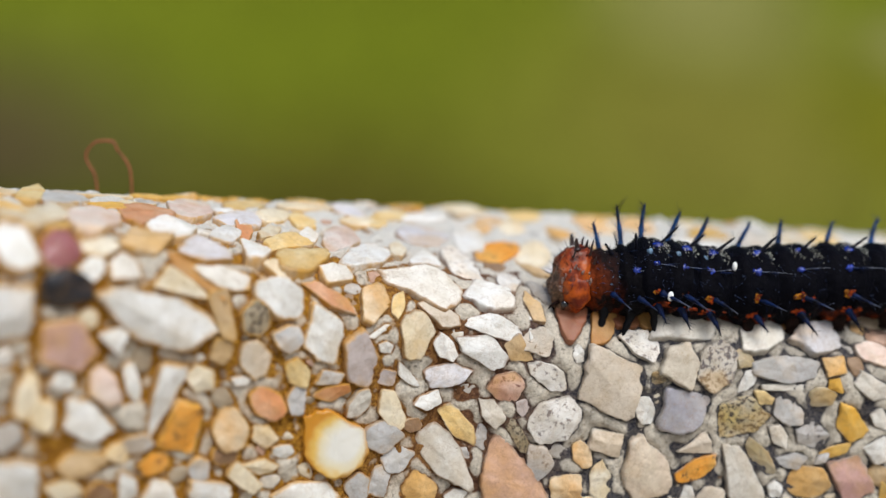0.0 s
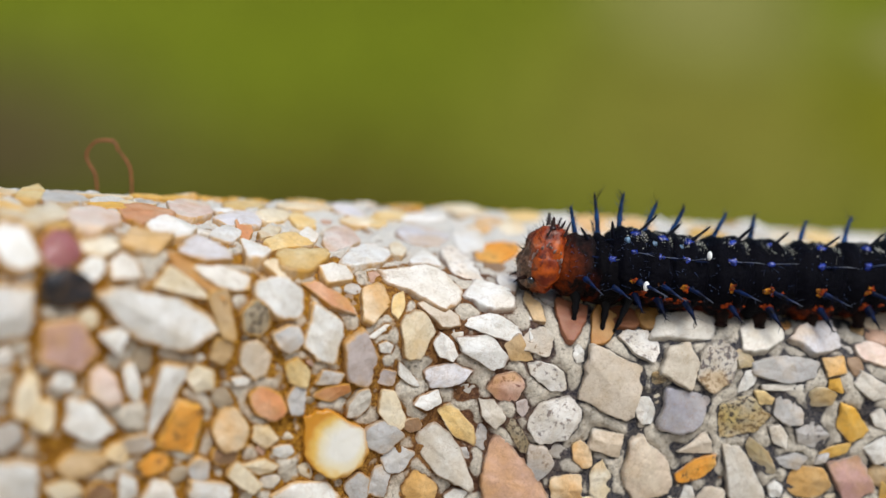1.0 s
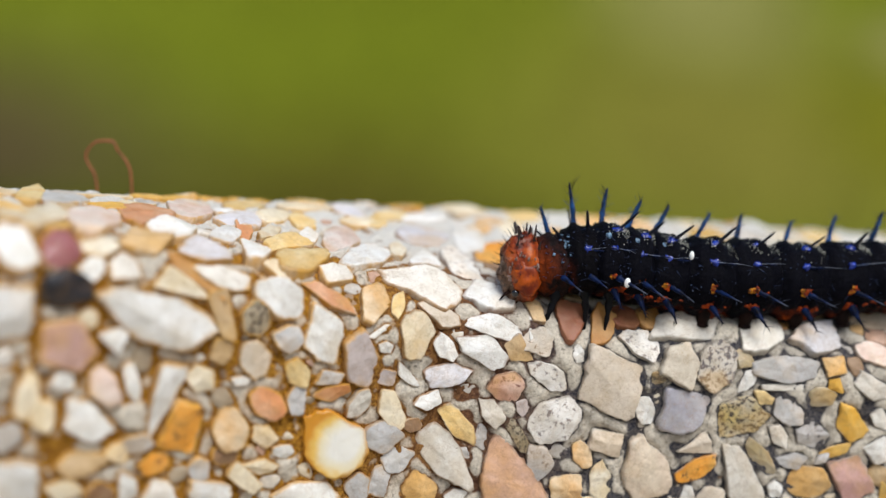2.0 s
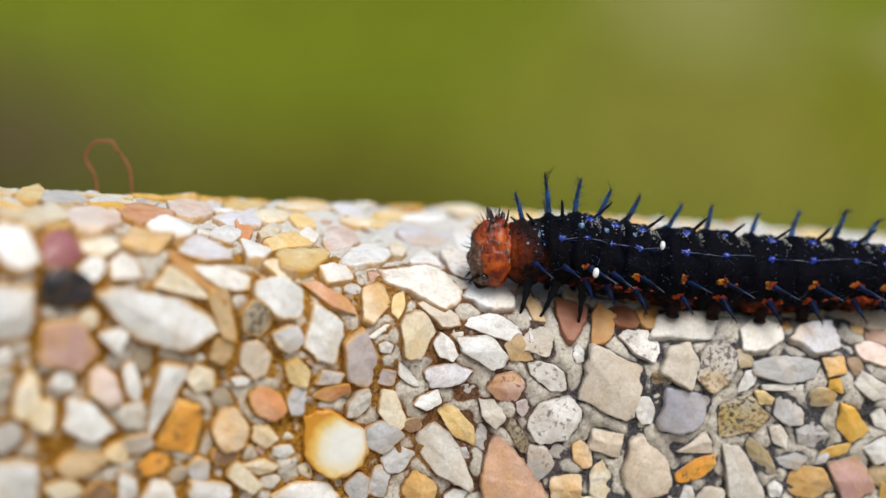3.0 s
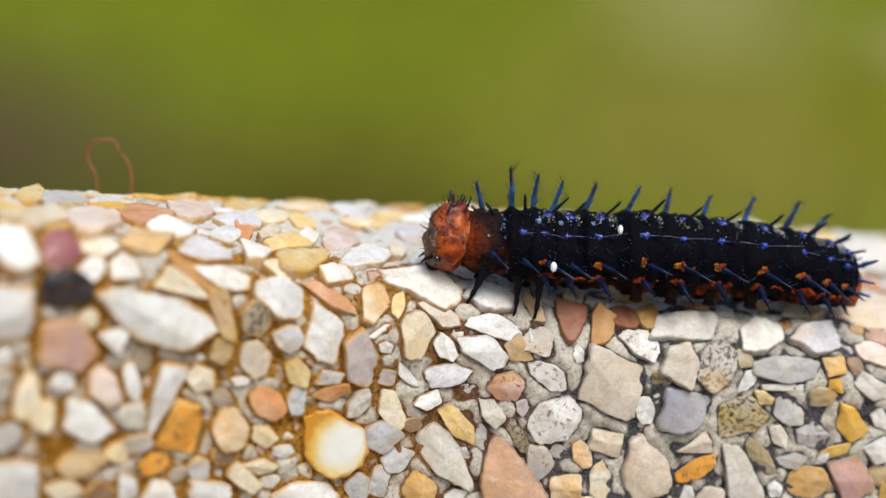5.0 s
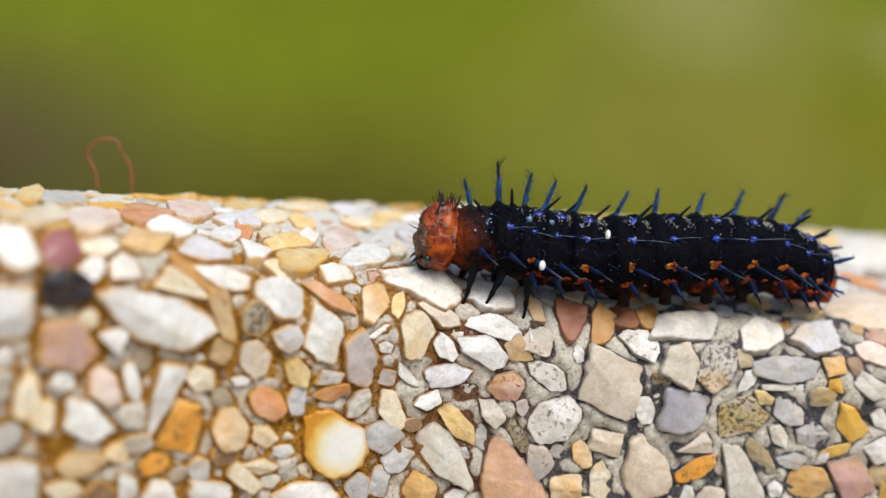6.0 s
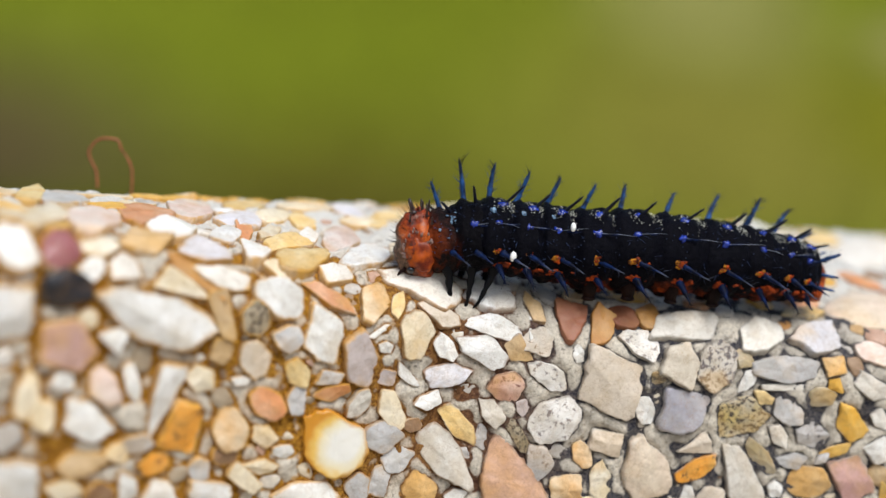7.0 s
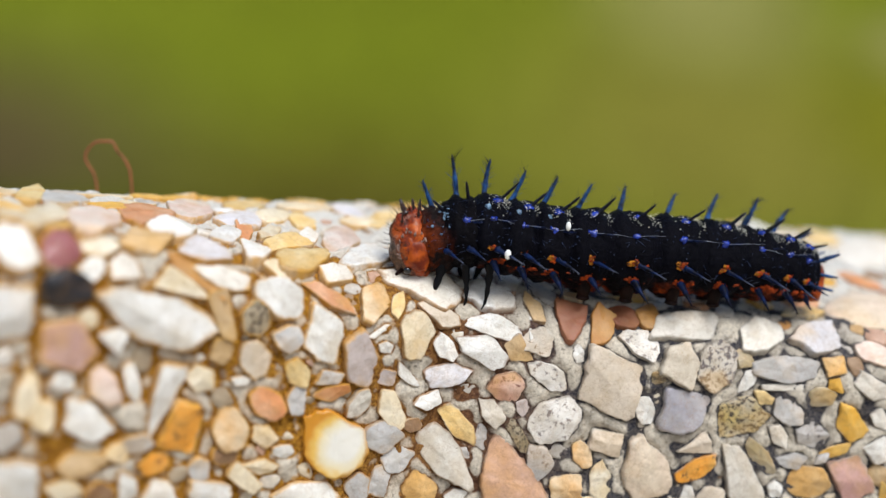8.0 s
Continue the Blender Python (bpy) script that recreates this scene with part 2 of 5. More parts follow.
def mortar_material():
    """Cement between the stones: gritty, rusty brown along one stretch, grimy grey along the other."""
    m, nodes, links, bsdf = material("cement_mortar")
    coords = nodes.new("ShaderNodeTexCoord").outputs["Object"]
    split = nodes.new("ShaderNodeSeparateXYZ")
    links.new(coords, split.inputs[0])
    grit = noise_node(nodes, links, 3200, 6, coords, 0.75)
    blotch = noise_node(nodes, links, 190, 4, coords)
    stain = noise_node(nodes, links, 120, 3, coords)
    colour = ramp_node(nodes, links, grit, [(0.30, (0.22, 0.18, 0.14)), (0.40, (0.52, 0.455, 0.365)), (0.62, (0.71, 0.64, 0.525))])
    along = nodes.new("ShaderNodeMapRange")
    along.inputs["From Min"].default_value, along.inputs["From Max"].default_value = -0.010, 0.014
    links.new(split.outputs["X"], along.inputs["Value"])
    # broad stains: amber rust along one stretch, dark grime along the other
    where = ramp_node(nodes, links, stain, [(0.50, (0.0, 0.0, 0.0)), (0.66, (0.35, 0.35, 0.35))])
    rust = ramp_node(nodes, links, along.outputs[0], [(0.0, (0.46, 0.22, 0.035)), (0.55, (0.22, 0.12, 0.06)), (1.0, (0.15, 0.135, 0.12))])
    colour = mix_node(nodes, links, where, colour, rust)
    colour = mix_node(nodes, links, ramp_node(nodes, links, blotch, [(0.58, (0.0, 0.0, 0.0)), (0.68, (0.40, 0.40, 0.40))]), colour, (0.12, 0.10, 0.08))
    specks = noise_node(nodes, links, 1500, 4, coords, 0.7)
    colour = mix_node(nodes, links, ramp_node(nodes, links, specks, [(0.56, (0, 0, 0)), (0.66, (0.65, 0.65, 0.65))]), colour, (0.13, 0.105, 0.085))
    # paler over the top of the kerb
    top_side = nodes.new("ShaderNodeAttribute")
    top_side.attribute_name = "paler_top"
    colour = mix_node(nodes, links, top_side.outputs["Fac"], colour, ramp_node(nodes, links, grit, [(0.30, (0.36, 0.34, 0.32)), (0.42, (0.58, 0.55, 0.49)), (0.62, (0.68, 0.65, 0.59))]))
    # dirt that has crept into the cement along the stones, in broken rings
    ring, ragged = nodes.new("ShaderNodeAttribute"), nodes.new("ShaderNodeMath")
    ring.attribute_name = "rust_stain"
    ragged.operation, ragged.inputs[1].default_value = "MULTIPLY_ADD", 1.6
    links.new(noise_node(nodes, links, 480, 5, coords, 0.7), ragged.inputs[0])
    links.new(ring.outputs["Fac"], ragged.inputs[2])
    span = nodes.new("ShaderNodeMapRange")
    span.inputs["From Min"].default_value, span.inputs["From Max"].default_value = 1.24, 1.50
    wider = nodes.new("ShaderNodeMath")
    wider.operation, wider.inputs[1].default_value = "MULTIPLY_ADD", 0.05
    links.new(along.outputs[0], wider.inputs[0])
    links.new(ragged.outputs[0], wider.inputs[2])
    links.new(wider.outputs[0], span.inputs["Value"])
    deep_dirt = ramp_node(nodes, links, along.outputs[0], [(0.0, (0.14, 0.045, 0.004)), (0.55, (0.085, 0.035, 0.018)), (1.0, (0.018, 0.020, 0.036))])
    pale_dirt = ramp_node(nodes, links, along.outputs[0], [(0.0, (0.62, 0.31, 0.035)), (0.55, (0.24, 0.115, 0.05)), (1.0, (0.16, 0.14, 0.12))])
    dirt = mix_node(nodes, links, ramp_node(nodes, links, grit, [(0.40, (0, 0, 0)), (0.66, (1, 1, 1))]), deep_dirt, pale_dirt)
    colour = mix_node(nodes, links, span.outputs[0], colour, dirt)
    links.new(colour, bsdf.inputs["Base Color"])
    bsdf.inputs["Roughness"].default_value = 0.9
    bsdf.inputs["Specular IOR Level"].default_value = 0.2
    bump_node(nodes, links, grit, 0.8, 0.0003, bsdf)
    return m


MORTAR, GRAVEL = mortar_material(), gravel_material()


def lawn_material():
    """Grass: greens in broad patches, with a bare brown stretch, a dry pale one and unseen pale sand added before the
    kerb.
    """
    m, nodes, links, bsdf = material("lawn")
    coords = nodes.new("ShaderNodeTexCoord").outputs["Object"]
    big = noise_node(nodes, links, 0.9, 2, coords)
    blades = noise_node(nodes, links, 90, 4, coords)
    colour = ramp_node(nodes, links, big, [(0.3, (0.132, 0.160, 0.0110)), (0.7, (0.140, 0.164, 0.0125))])

    def patch(x, y, z, near, far, tint, share):
        away = nodes.new("ShaderNodeVectorMath")
        away.operation, away.inputs[1].default_value = "DISTANCE", (x, y, z)
        links.new(coords, away.inputs[0])
        span = nodes.new("ShaderNodeMapRange")
        span.interpolation_type = "SMOOTHSTEP"
        span.inputs["From Min"].default_value, span.inputs["From Max"].default_value = far, near
        span.inputs["To Max"].default_value = share
        links.new(away.outputs["Value"], span.inputs["Value"])
        return mix_node(nodes, links, span.outputs[0], colour, tint)

    colour = patch(-0.12, 1.26, 0.0, 0.03, 0.46, (0.092, 0.081, 0.0130), 0.95)
    colour = patch(0.36, 1.50, 0.12, 0.04, 0.48, (0.178, 0.162, 0.028), 0.95)
    colour = patch(-0.62, 1.32, 0.02, 0.08, 0.45, (0.082, 0.061, 0.027), 0.95)
    colour = patch(0.36, 1.78, 0.31, 0.02, 0.26, (0.235, 0.225, 0.068), 0.9)
    colour = patch(0.64, 1.56, 0.15, 0.04, 0.22, (0.150, 0.146, 0.010), 0.7)
    colour = patch(0.66, 1.72, 0.26, 0.01, 0.12, (0.235, 0.220, 0.075), 0.7)
    # an unseen sandy strip, added along the kerb to bounce neutral light onto it
    split = nodes.new("ShaderNodeSeparateXYZ")
    links.new(coords, split.inputs[0])
    ragged = nodes.new("ShaderNodeMath")
    ragged.operation, ragged.inputs[1].default_value = "MULTIPLY_ADD", 0.5
    links.new(noise_node(nodes, links, 2.2, 4, coords), ragged.inputs[0])
    links.new(split.outputs["Y"], ragged.inputs[2])
    path = ramp_node(nodes, links, noise_node(nodes, links, 30, 5, coords), [(0.3, (0.36, 0.31, 0.25)), (0.7, (0.47, 0.42, 0.34))])
    shift = nodes.new("ShaderNodeMapRange")
    shift.inputs["From Min"].default_value, shift.inputs["From Max"].default_value = -2.0, 0.5
    links.new(ragged.outputs[0], shift.inputs["Value"])
    share = ramp_node(nodes, links, shift.outputs[0], [(0.18, (0, 0, 0)), (0.24, (1, 1, 1)), (0.92, (1, 1, 1)), (0.97, (0, 0, 0))])
    colour = mix_node(nodes, links, share, colour, path)
    colour = mix_node(nodes, links, 0.3, colour, ramp_node(nodes, links, blades, [(0.3, (0.6, 0.6, 0.6)), (0.65, (1, 1, 1))]), "MULTIPLY")
    links.new(colour, bsdf.inputs["Base Color"])
    bsdf.inputs["Roughness"].default_value = 1.0
    bsdf.inputs["Specular IOR Level"].default_value = 0.0
    return m


# ---- the setting ----
def mesh_of(name, verts, faces, mat, smooth=True):
    me = bpy.data.meshes.new(name)
    me.from_pydata(verts, [], faces)
    me.materials.append(mat)
    if smooth:
        me.shade_smooth()
    me.update()
    return me


def part(name, me, parent, label="", m=None):
    ob = new(name, me)
    ob.parent = parent
    if m is not None:
        ob.matrix_local = m
    return tagged(ob, label) if label else ob


LAWN = lawn_material()


def bank_height(x, y):
    """The lawn lies flat by the kerb, rises as a grassy bank behind it and runs level to the horizon."""
    rise = min(max((y - 1.2) / 1.6, 0.0), 1.0)
    return 1.1 * rise * rise * (3 - 2 * rise)


def build_ground():
    xs = [-400, -150, -60, -25] + [-12 + 0.4 * i for i in range(61)] + [25, 60, 150, 400]
    ys = [-400, -150, -60, -20, -8, -3, -1, 0] + [0.5 + 0.1 * i for i in range(60)] + [22, 40, 90, 200, 400]
    verts = [(x, y, bank_height(x, y)) for x in xs for y in ys]
    n = len(ys)
    faces = [(i * n + j, (i + 1) * n + j, (i + 1) * n + j + 1, i * n + j + 1) for i in range(len(xs) - 1) for j in range(n - 1)]
    return new("ground", mesh_of("ground", verts, faces, LAWN))


ground = tagged(build_ground(), "green lawn rising to a grassy bank, unseen pale sand added along the kerb", "lawn", kind="structure")


def build_grass():
    """Blades over the stretch of bank behind the kerb."""
    rng = random.Random(31)
    verts, faces = [], []
    for _ in range(90000):
        y, x = rng.uniform(0.2, 3.4), rng.gauss(0, 1.3)
        if rng.random() > min(1.0, (3.4 - y) / 0.8) * min(1.0, (y - 0.1) / 0.6):
            continue
        z = bank_height(x, y)
        a, l, lean = rng.uniform(0, 6.28), rng.uniform(0.008, 0.018), rng.uniform(0.1, 0.6)
        side = Vector((math.cos(a), math.sin(a), 0)) * 0.0022
        out = Vector((-math.sin(a), math.cos(a), 0)) * lean
        base = Vector((x, y, z - 0.003))
        at = len(verts)
        verts += [base - side, base + side, base + out * l * 0.4 + side * 0.8 + Vector((0, 0, l * 0.6)), base + out * l * 0.4 - side * 0.8 + Vector((0, 0, l * 0.6)), base + out * l + Vector((0, 0, l))]
        faces += [(at, at + 1, at + 2, at + 3), (at + 3, at + 2, at + 4)]
    return new("grass", mesh_of("grass", verts, faces, LAWN, False))


grass = tagged(build_grass(), "short green grass blades on the bank", "grass", kind="stuff")


# ---- the kerb: an exposed-aggregate rim with a rounded edge ----
KERB_RADIUS = 0.006
HALF_ARC = KERB_RADIUS * math.pi / 4


def kerb_front(x):
    x = min(max(x, -0.055), 0.055)
    return -0.022 * ((0.005 - x) / 0.038) ** 1.3 if x < 0.005 else 0.004 * (x - 0.005) / 0.035


def kerb_back(x):
    x = min(max(x, -0.055), 0.055)
    return float(np.interp(x, (-0.055, -0.03, 0.0, 0.045, 0.055), (0.006, 0.014, 0.030, 0.042, 0.044)))


def kerb_back_height(x):
    return float(np.interp(x, (-0.04, 0.0, 0.05), (0.1516, 0.1512, 0.1511)))


def kerb_height(x):
    x = min(max(x, -0.055), 0.055)
    return 0.1455 + 0.0064 * (max(0.03 - x, 0) / 0.0626) ** 2


def kerb_point(x, s):
    """The kerb's skin: s metres up over the middle of the rounded front edge; negative down the face, positive back over the top."""
    y, z, back = kerb_front(x), kerb_height(x), kerb_back_height(x)
    length = kerb_back(x) - y - 2 * KERB_RADIUS
    if s < -HALF_ARC:
        return Vector((x, y, z - KERB_RADIUS + s + HALF_ARC))
    if s <= HALF_ARC:
        q = (s + HALF_ARC) / KERB_RADIUS
        return Vector((x, y + KERB_RADIUS * (1 - math.cos(q)), z - KERB_RADIUS + KERB_RADIUS * math.sin(q)))
    q = s - HALF_ARC
    if q <= length:
        return Vector((x, y + KERB_RADIUS + q, z + (back - z) * q / length))
    q = (q - length) / KERB_RADIUS
    if q <= math.pi / 2:
        return Vector((x, y + KERB_RADIUS + length + KERB_RADIUS * math.sin(q), back - KERB_RADIUS + KERB_RADIUS * math.cos(q)))
    return Vector((x, y + 2 * KERB_RADIUS + length, back - KERB_RADIUS - (q - math.pi / 2) * KERB_RADIUS))


def kerb_frame(x, s):
    """A pose on the skin: local x along the kerb, y up the skin, z outwards."""
    h = 0.0006
    p = kerb_point(x, s)
    along = (kerb_point(x + h, s) - kerb_point(x - h, s)).normalized()
    up = kerb_point(x, s + h) - kerb_point(x, s - h)
    out = along.cross(up).normalized()
    up = out.cross(along)
    m = Matrix((along, up, out)).transposed().to_4x4()
    m.translation = p
    return m


kerb = tagged(new("kerb", bpy.data.meshes.new("kerb")), "concrete kerb with exposed mixed pebbles, rounded front edge", "kerb", kind="structure")


def kerb_skin():
    """The cement: gritty, level with the stones in the open, sunken in a groove round each of them."""
    xs = list(np.concatenate((np.linspace(-2.5, -0.6, 12), np.linspace(-0.55, -0.056, 100), np.arange(-0.0555, 0.062, 0.00024), np.linspace(0.063, 0.55, 100), np.linspace(0.6, 2.5, 12))))
    ss = list(np.concatenate((np.linspace(-0.15, -0.034, 10), np.arange(-0.0335, 0.045, 0.00024), np.linspace(0.0455, 0.064, 24), np.linspace(0.067, 0.19, 10))))
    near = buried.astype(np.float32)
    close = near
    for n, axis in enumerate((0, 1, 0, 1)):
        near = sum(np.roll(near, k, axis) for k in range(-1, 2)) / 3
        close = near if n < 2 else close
    verts, rusty, paler_top = [], [], []
    for x in xs:
        y0, y1 = kerb_front(x), kerb_back(x)
        gi = min(max((x + 0.55) / CELL - 0.5, 0), taken.shape[0] - 2)
        i = int(gi)
        gi -= i
        deep = 0.00035 + 0.00035 * min(max((-0.002 - x) / 0.012, 0.0), 1.0)
        for s in ss:
            p = kerb_point(x, s)
            gj = (s + 0.05) / CELL - 0.5
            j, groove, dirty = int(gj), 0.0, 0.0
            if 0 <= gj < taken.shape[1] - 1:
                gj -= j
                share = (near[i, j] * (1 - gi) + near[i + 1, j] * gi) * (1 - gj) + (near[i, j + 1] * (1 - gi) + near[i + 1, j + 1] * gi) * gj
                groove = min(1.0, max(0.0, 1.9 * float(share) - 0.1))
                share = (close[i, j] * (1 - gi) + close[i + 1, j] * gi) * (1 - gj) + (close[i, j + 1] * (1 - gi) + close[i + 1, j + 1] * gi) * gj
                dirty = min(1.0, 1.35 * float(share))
            rough = 0.00035 * noise.noise(p * 300) + 0.00022 * noise.noise(p * 1100) + 0.00012 * noise.noise(p * 2900)
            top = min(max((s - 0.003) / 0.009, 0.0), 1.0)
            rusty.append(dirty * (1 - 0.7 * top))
            paler_top.append(top)
            mid = Vector((x, (y0 + y1) / 2, min(p.z, 0.140)))
            verts.append(p + (p - mid).normalized() * (rough + 0.0003 - deep * groove))
    n = len(ss)
    faces = [(i * n + j, (i + 1) * n + j, (i + 1) * n + j + 1, i * n + j + 1) for i in range(len(xs) - 1) for j in range(n - 1)]
    faces.append(tuple(range(n)))
    faces.append(tuple(reversed(range((len(xs) - 1) * n, len(xs) * n))))
    me = mesh_of("kerb", verts, faces, MORTAR)
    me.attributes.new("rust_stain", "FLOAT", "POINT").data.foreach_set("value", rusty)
    me.attributes.new("paler_top", "FLOAT", "POINT").data.foreach_set("value", paler_top)
    return me


def pebble_mesh(rng, length, width, corners, around=26, spin=None, taper=0.0, skew=0.0, sharp=14, fine=True, worn=1.0):
    """A stone set in cement: a broken outline, a narrow worn rim and a nearly flat, slightly faceted top. Gives vertices, faces, each vertex's nearness to the rim and the rim's ring."""
    if corners:
        first = radians(spin) if spin is not None else (0.0 if corners == 4 else rng.uniform(0, 6.28))
        loose = (0.05, 0.03) if spin is not None else (0.26, 0.13)
        sides = [(first + (i + rng.uniform(-1, 1) * loose[0]) * 2 * math.pi / corners, 1 + rng.uniform(-1, 1) * loose[1]) for i in range(corners)]
        if spin is None:
            sharp = rng.uniform(7, 16)
    outline = []
    for i in range(around):
        a = 2 * math.pi * i / around
        r = sum(max(0.0, math.cos(a - f) / d) ** sharp for f, d in sides) ** (-1 / sharp) if corners else 1 + 0.04 * math.sin(2 * a + length * 9e3) + 0.04 * math.sin(3 * a + width * 9e3)
        outline.append(Vector((math.cos(a) * r, math.sin(a) * r)))
    lo = Vector((min(p.x for p in outline), min(p.y for p in outline)))
    hi = Vector((max(p.x for p in outline), max(p.y for p in outline)))
    wob = Vector((rng.uniform(0, 50), rng.uniform(0, 50), rng.uniform(0, 50)))
    small = min(length, width)
    high = min(small * (rng.uniform(0.10, 0.18) if corners else rng.uniform(0.14, 0.22)), 0.00062 if corners else 0.0009) * worn
    tilt = (rng.gauss(0, 0.035) * worn, rng.gauss(0, 0.035) * worn)
    cuts = [(rng.uniform(0, 6.28), rng.uniform(0.4, 1.3), rng.uniform(0.75, 1.3)) for _ in range(3)] if corners else []
    rings = (0.90, 1.0, 0.985, 0.955, 0.91, 0.82, 0.69, 0.54, 0.38, 0.2) if fine else (0.90, 1.0, 0.95, 0.70, 0.36)
    verts, faces, rim = [], [], []
    for k, scale in enumerate(rings):
        for p in outline:
            u, v = (p.x - (lo.x + hi.x) / 2) / (hi.x - lo.x) * 2, (p.y - (lo.y + hi.y) / 2) / (hi.y - lo.y) * 2
            v *= 1 + taper * u
            u += skew * v
            q = Vector((u * length / 2, v * width / 2, 0)) * scale
            q = q * (1 + 0.08 * noise.noise(q * 700 + wob) + 0.085 * noise.noise(q * 1900 + wob) + 0.05 * noise.noise(q * 4300 + wob))
            rim.append(scale if k else 1.2)
            if k == 0:
                h = -0.0022
            elif k == 1:
                h = -0.0002
            else:
                h = (1 - max(0.0, (scale - 0.90) / 0.10) ** 2 + 0.12 * (1 - scale * scale)) if corners else 1 - scale ** 2.8
                for way, slope, keep in cuts:
                    h = min(h, keep + slope * (u * math.cos(way) + v * math.sin(way)) * scale)
                h = high * max(h, 0.0) + q.x * tilt[0] + q.y * tilt[1] + small * 0.016 * noise.noise(q * (3.4 / small) + wob) + 0.00005 * noise.noise(q * 1700 + wob) + 0.00002 * noise.noise(q * 4200 + wob)
            verts.append((q.x, q.y, h))
    top = len(verts)
    verts.append((0, 0, sum(v[2] for v in verts[-around:]) / around))
    rim.append(0.0)
    for k in range(len(rings) - 1):
        for i in range(around):
            j = (i + 1) % around
            faces.append((k * around + i, k * around + j, (k + 1) * around + j, (k + 1) * around + i))
    last = (len(rings) - 1) * around
    for i in range(around):
        faces.append((last + i, last + (i + 1) % around, top))
    return verts, faces, rim, verts[around:2 * around]


# what of the skin is taken by stones, in cells of a third of a millimetre
CELL = 0.00033
taken = np.zeros((int(1.10 / CELL), int(0.12 / CELL)), bool)
buried = taken.copy()
PEBBLES = random.Random(11)


def bury(x, s, turn, ring):
    """Mark the skin under a stone's true outline."""
    r = max(math.hypot(p[0], p[1]) for p in ring)
    i0, i1 = max(int((x - r + 0.55) / CELL), 0), min(int((x + r + 0.55) / CELL) + 1, buried.shape[0])
    j0, j1 = max(int((s - r + 0.05) / CELL), 0), min(int((s + r + 0.05) / CELL) + 1, buried.shape[1])
    if i1 <= i0 or j1 <= j0:
        return
    gx, gs = np.meshgrid((np.arange(i0, i1) + 0.5) * CELL - 0.55 - x, (np.arange(j0, j1) + 0.5) * CELL - 0.05 - s, indexing="ij")
    c, d = math.cos(turn), math.sin(turn)
    u, v = gx * c + gs * d, gs * c - gx * d
    inside = np.zeros(u.shape, bool)
    for p, q in zip(ring, ring[1:] + ring[:1]):
        if p[1] != q[1]:
            inside ^= ((p[1] > v) != (q[1] > v)) & (u < (q[0] - p[0]) * (v - p[1]) / (q[1] - p[1]) + p[0])
    buried[i0:i1, j0:j1] |= inside


def covered(x, s, length, width, turn, claim):
    """Share of an ellipse on the skin that is taken; claim takes it."""
    r = max(length, width) / 2
    i0, i1 = int((x - r + 0.55) / CELL), int((x + r + 0.55) / CELL) + 1
    j0, j1 = int((s - r + 0.05) / CELL), int((s + r + 0.05) / CELL) + 1
    i0, j0, i1, j1 = max(i0, 0), max(j0, 0), min(i1, taken.shape[0]), min(j1, taken.shape[1])
    if i1 <= i0 or j1 <= j0:
        return 1.0
    gx, gs = np.meshgrid((np.arange(i0, i1) + 0.5) * CELL - 0.55 - x, (np.arange(j0, j1) + 0.5) * CELL - 0.05 - s, indexing="ij")
    c, d = math.cos(turn), math.sin(turn)
    inside = ((gx * c + gs * d) / (length / 2)) ** 2 + ((gs * c - gx * d) / (width / 2)) ** 2 < 1
    if claim:
        taken[i0:i1, j0:j1] |= inside
        return 0.0
    return float(taken[i0:i1, j0:j1][inside].mean()) if inside.any() else 1.0


def stone(x, s, length, width, turn, corners, tint, spin=None, taper=0.0, skew=0.0, sharp=14):
    """One pebble in the kerb's skin: place and size in millimetres, turn in degrees."""
    x, s, length, width, turn = x * MM, s * MM, length * MM, width * MM, radians(turn)
    verts, faces, rim, ring = pebble_mesh(PEBBLES, length, width, corners, 44, spin, taper, skew, sharp, worn=1.0 - 0.6 * min(max((s - 0.008) / 0.008, 0.0), 1.0))
    covered(x, s, length * 0.98, width * 0.98, turn, True)
    bury(x, s, turn, ring)
    m = kerb_frame(x, s) @ Matrix.Rotation(turn, 4, "Z")
    m.translation = m.translation + m.col[2].to_3d() * PEBBLES.uniform(0.0000, 0.0002)
    me = mesh_of("stone", verts, faces, STONES[tint])
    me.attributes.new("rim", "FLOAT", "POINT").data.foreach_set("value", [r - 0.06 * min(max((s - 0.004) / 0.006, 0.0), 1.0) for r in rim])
    return part("stone", me, kerb, m=m)


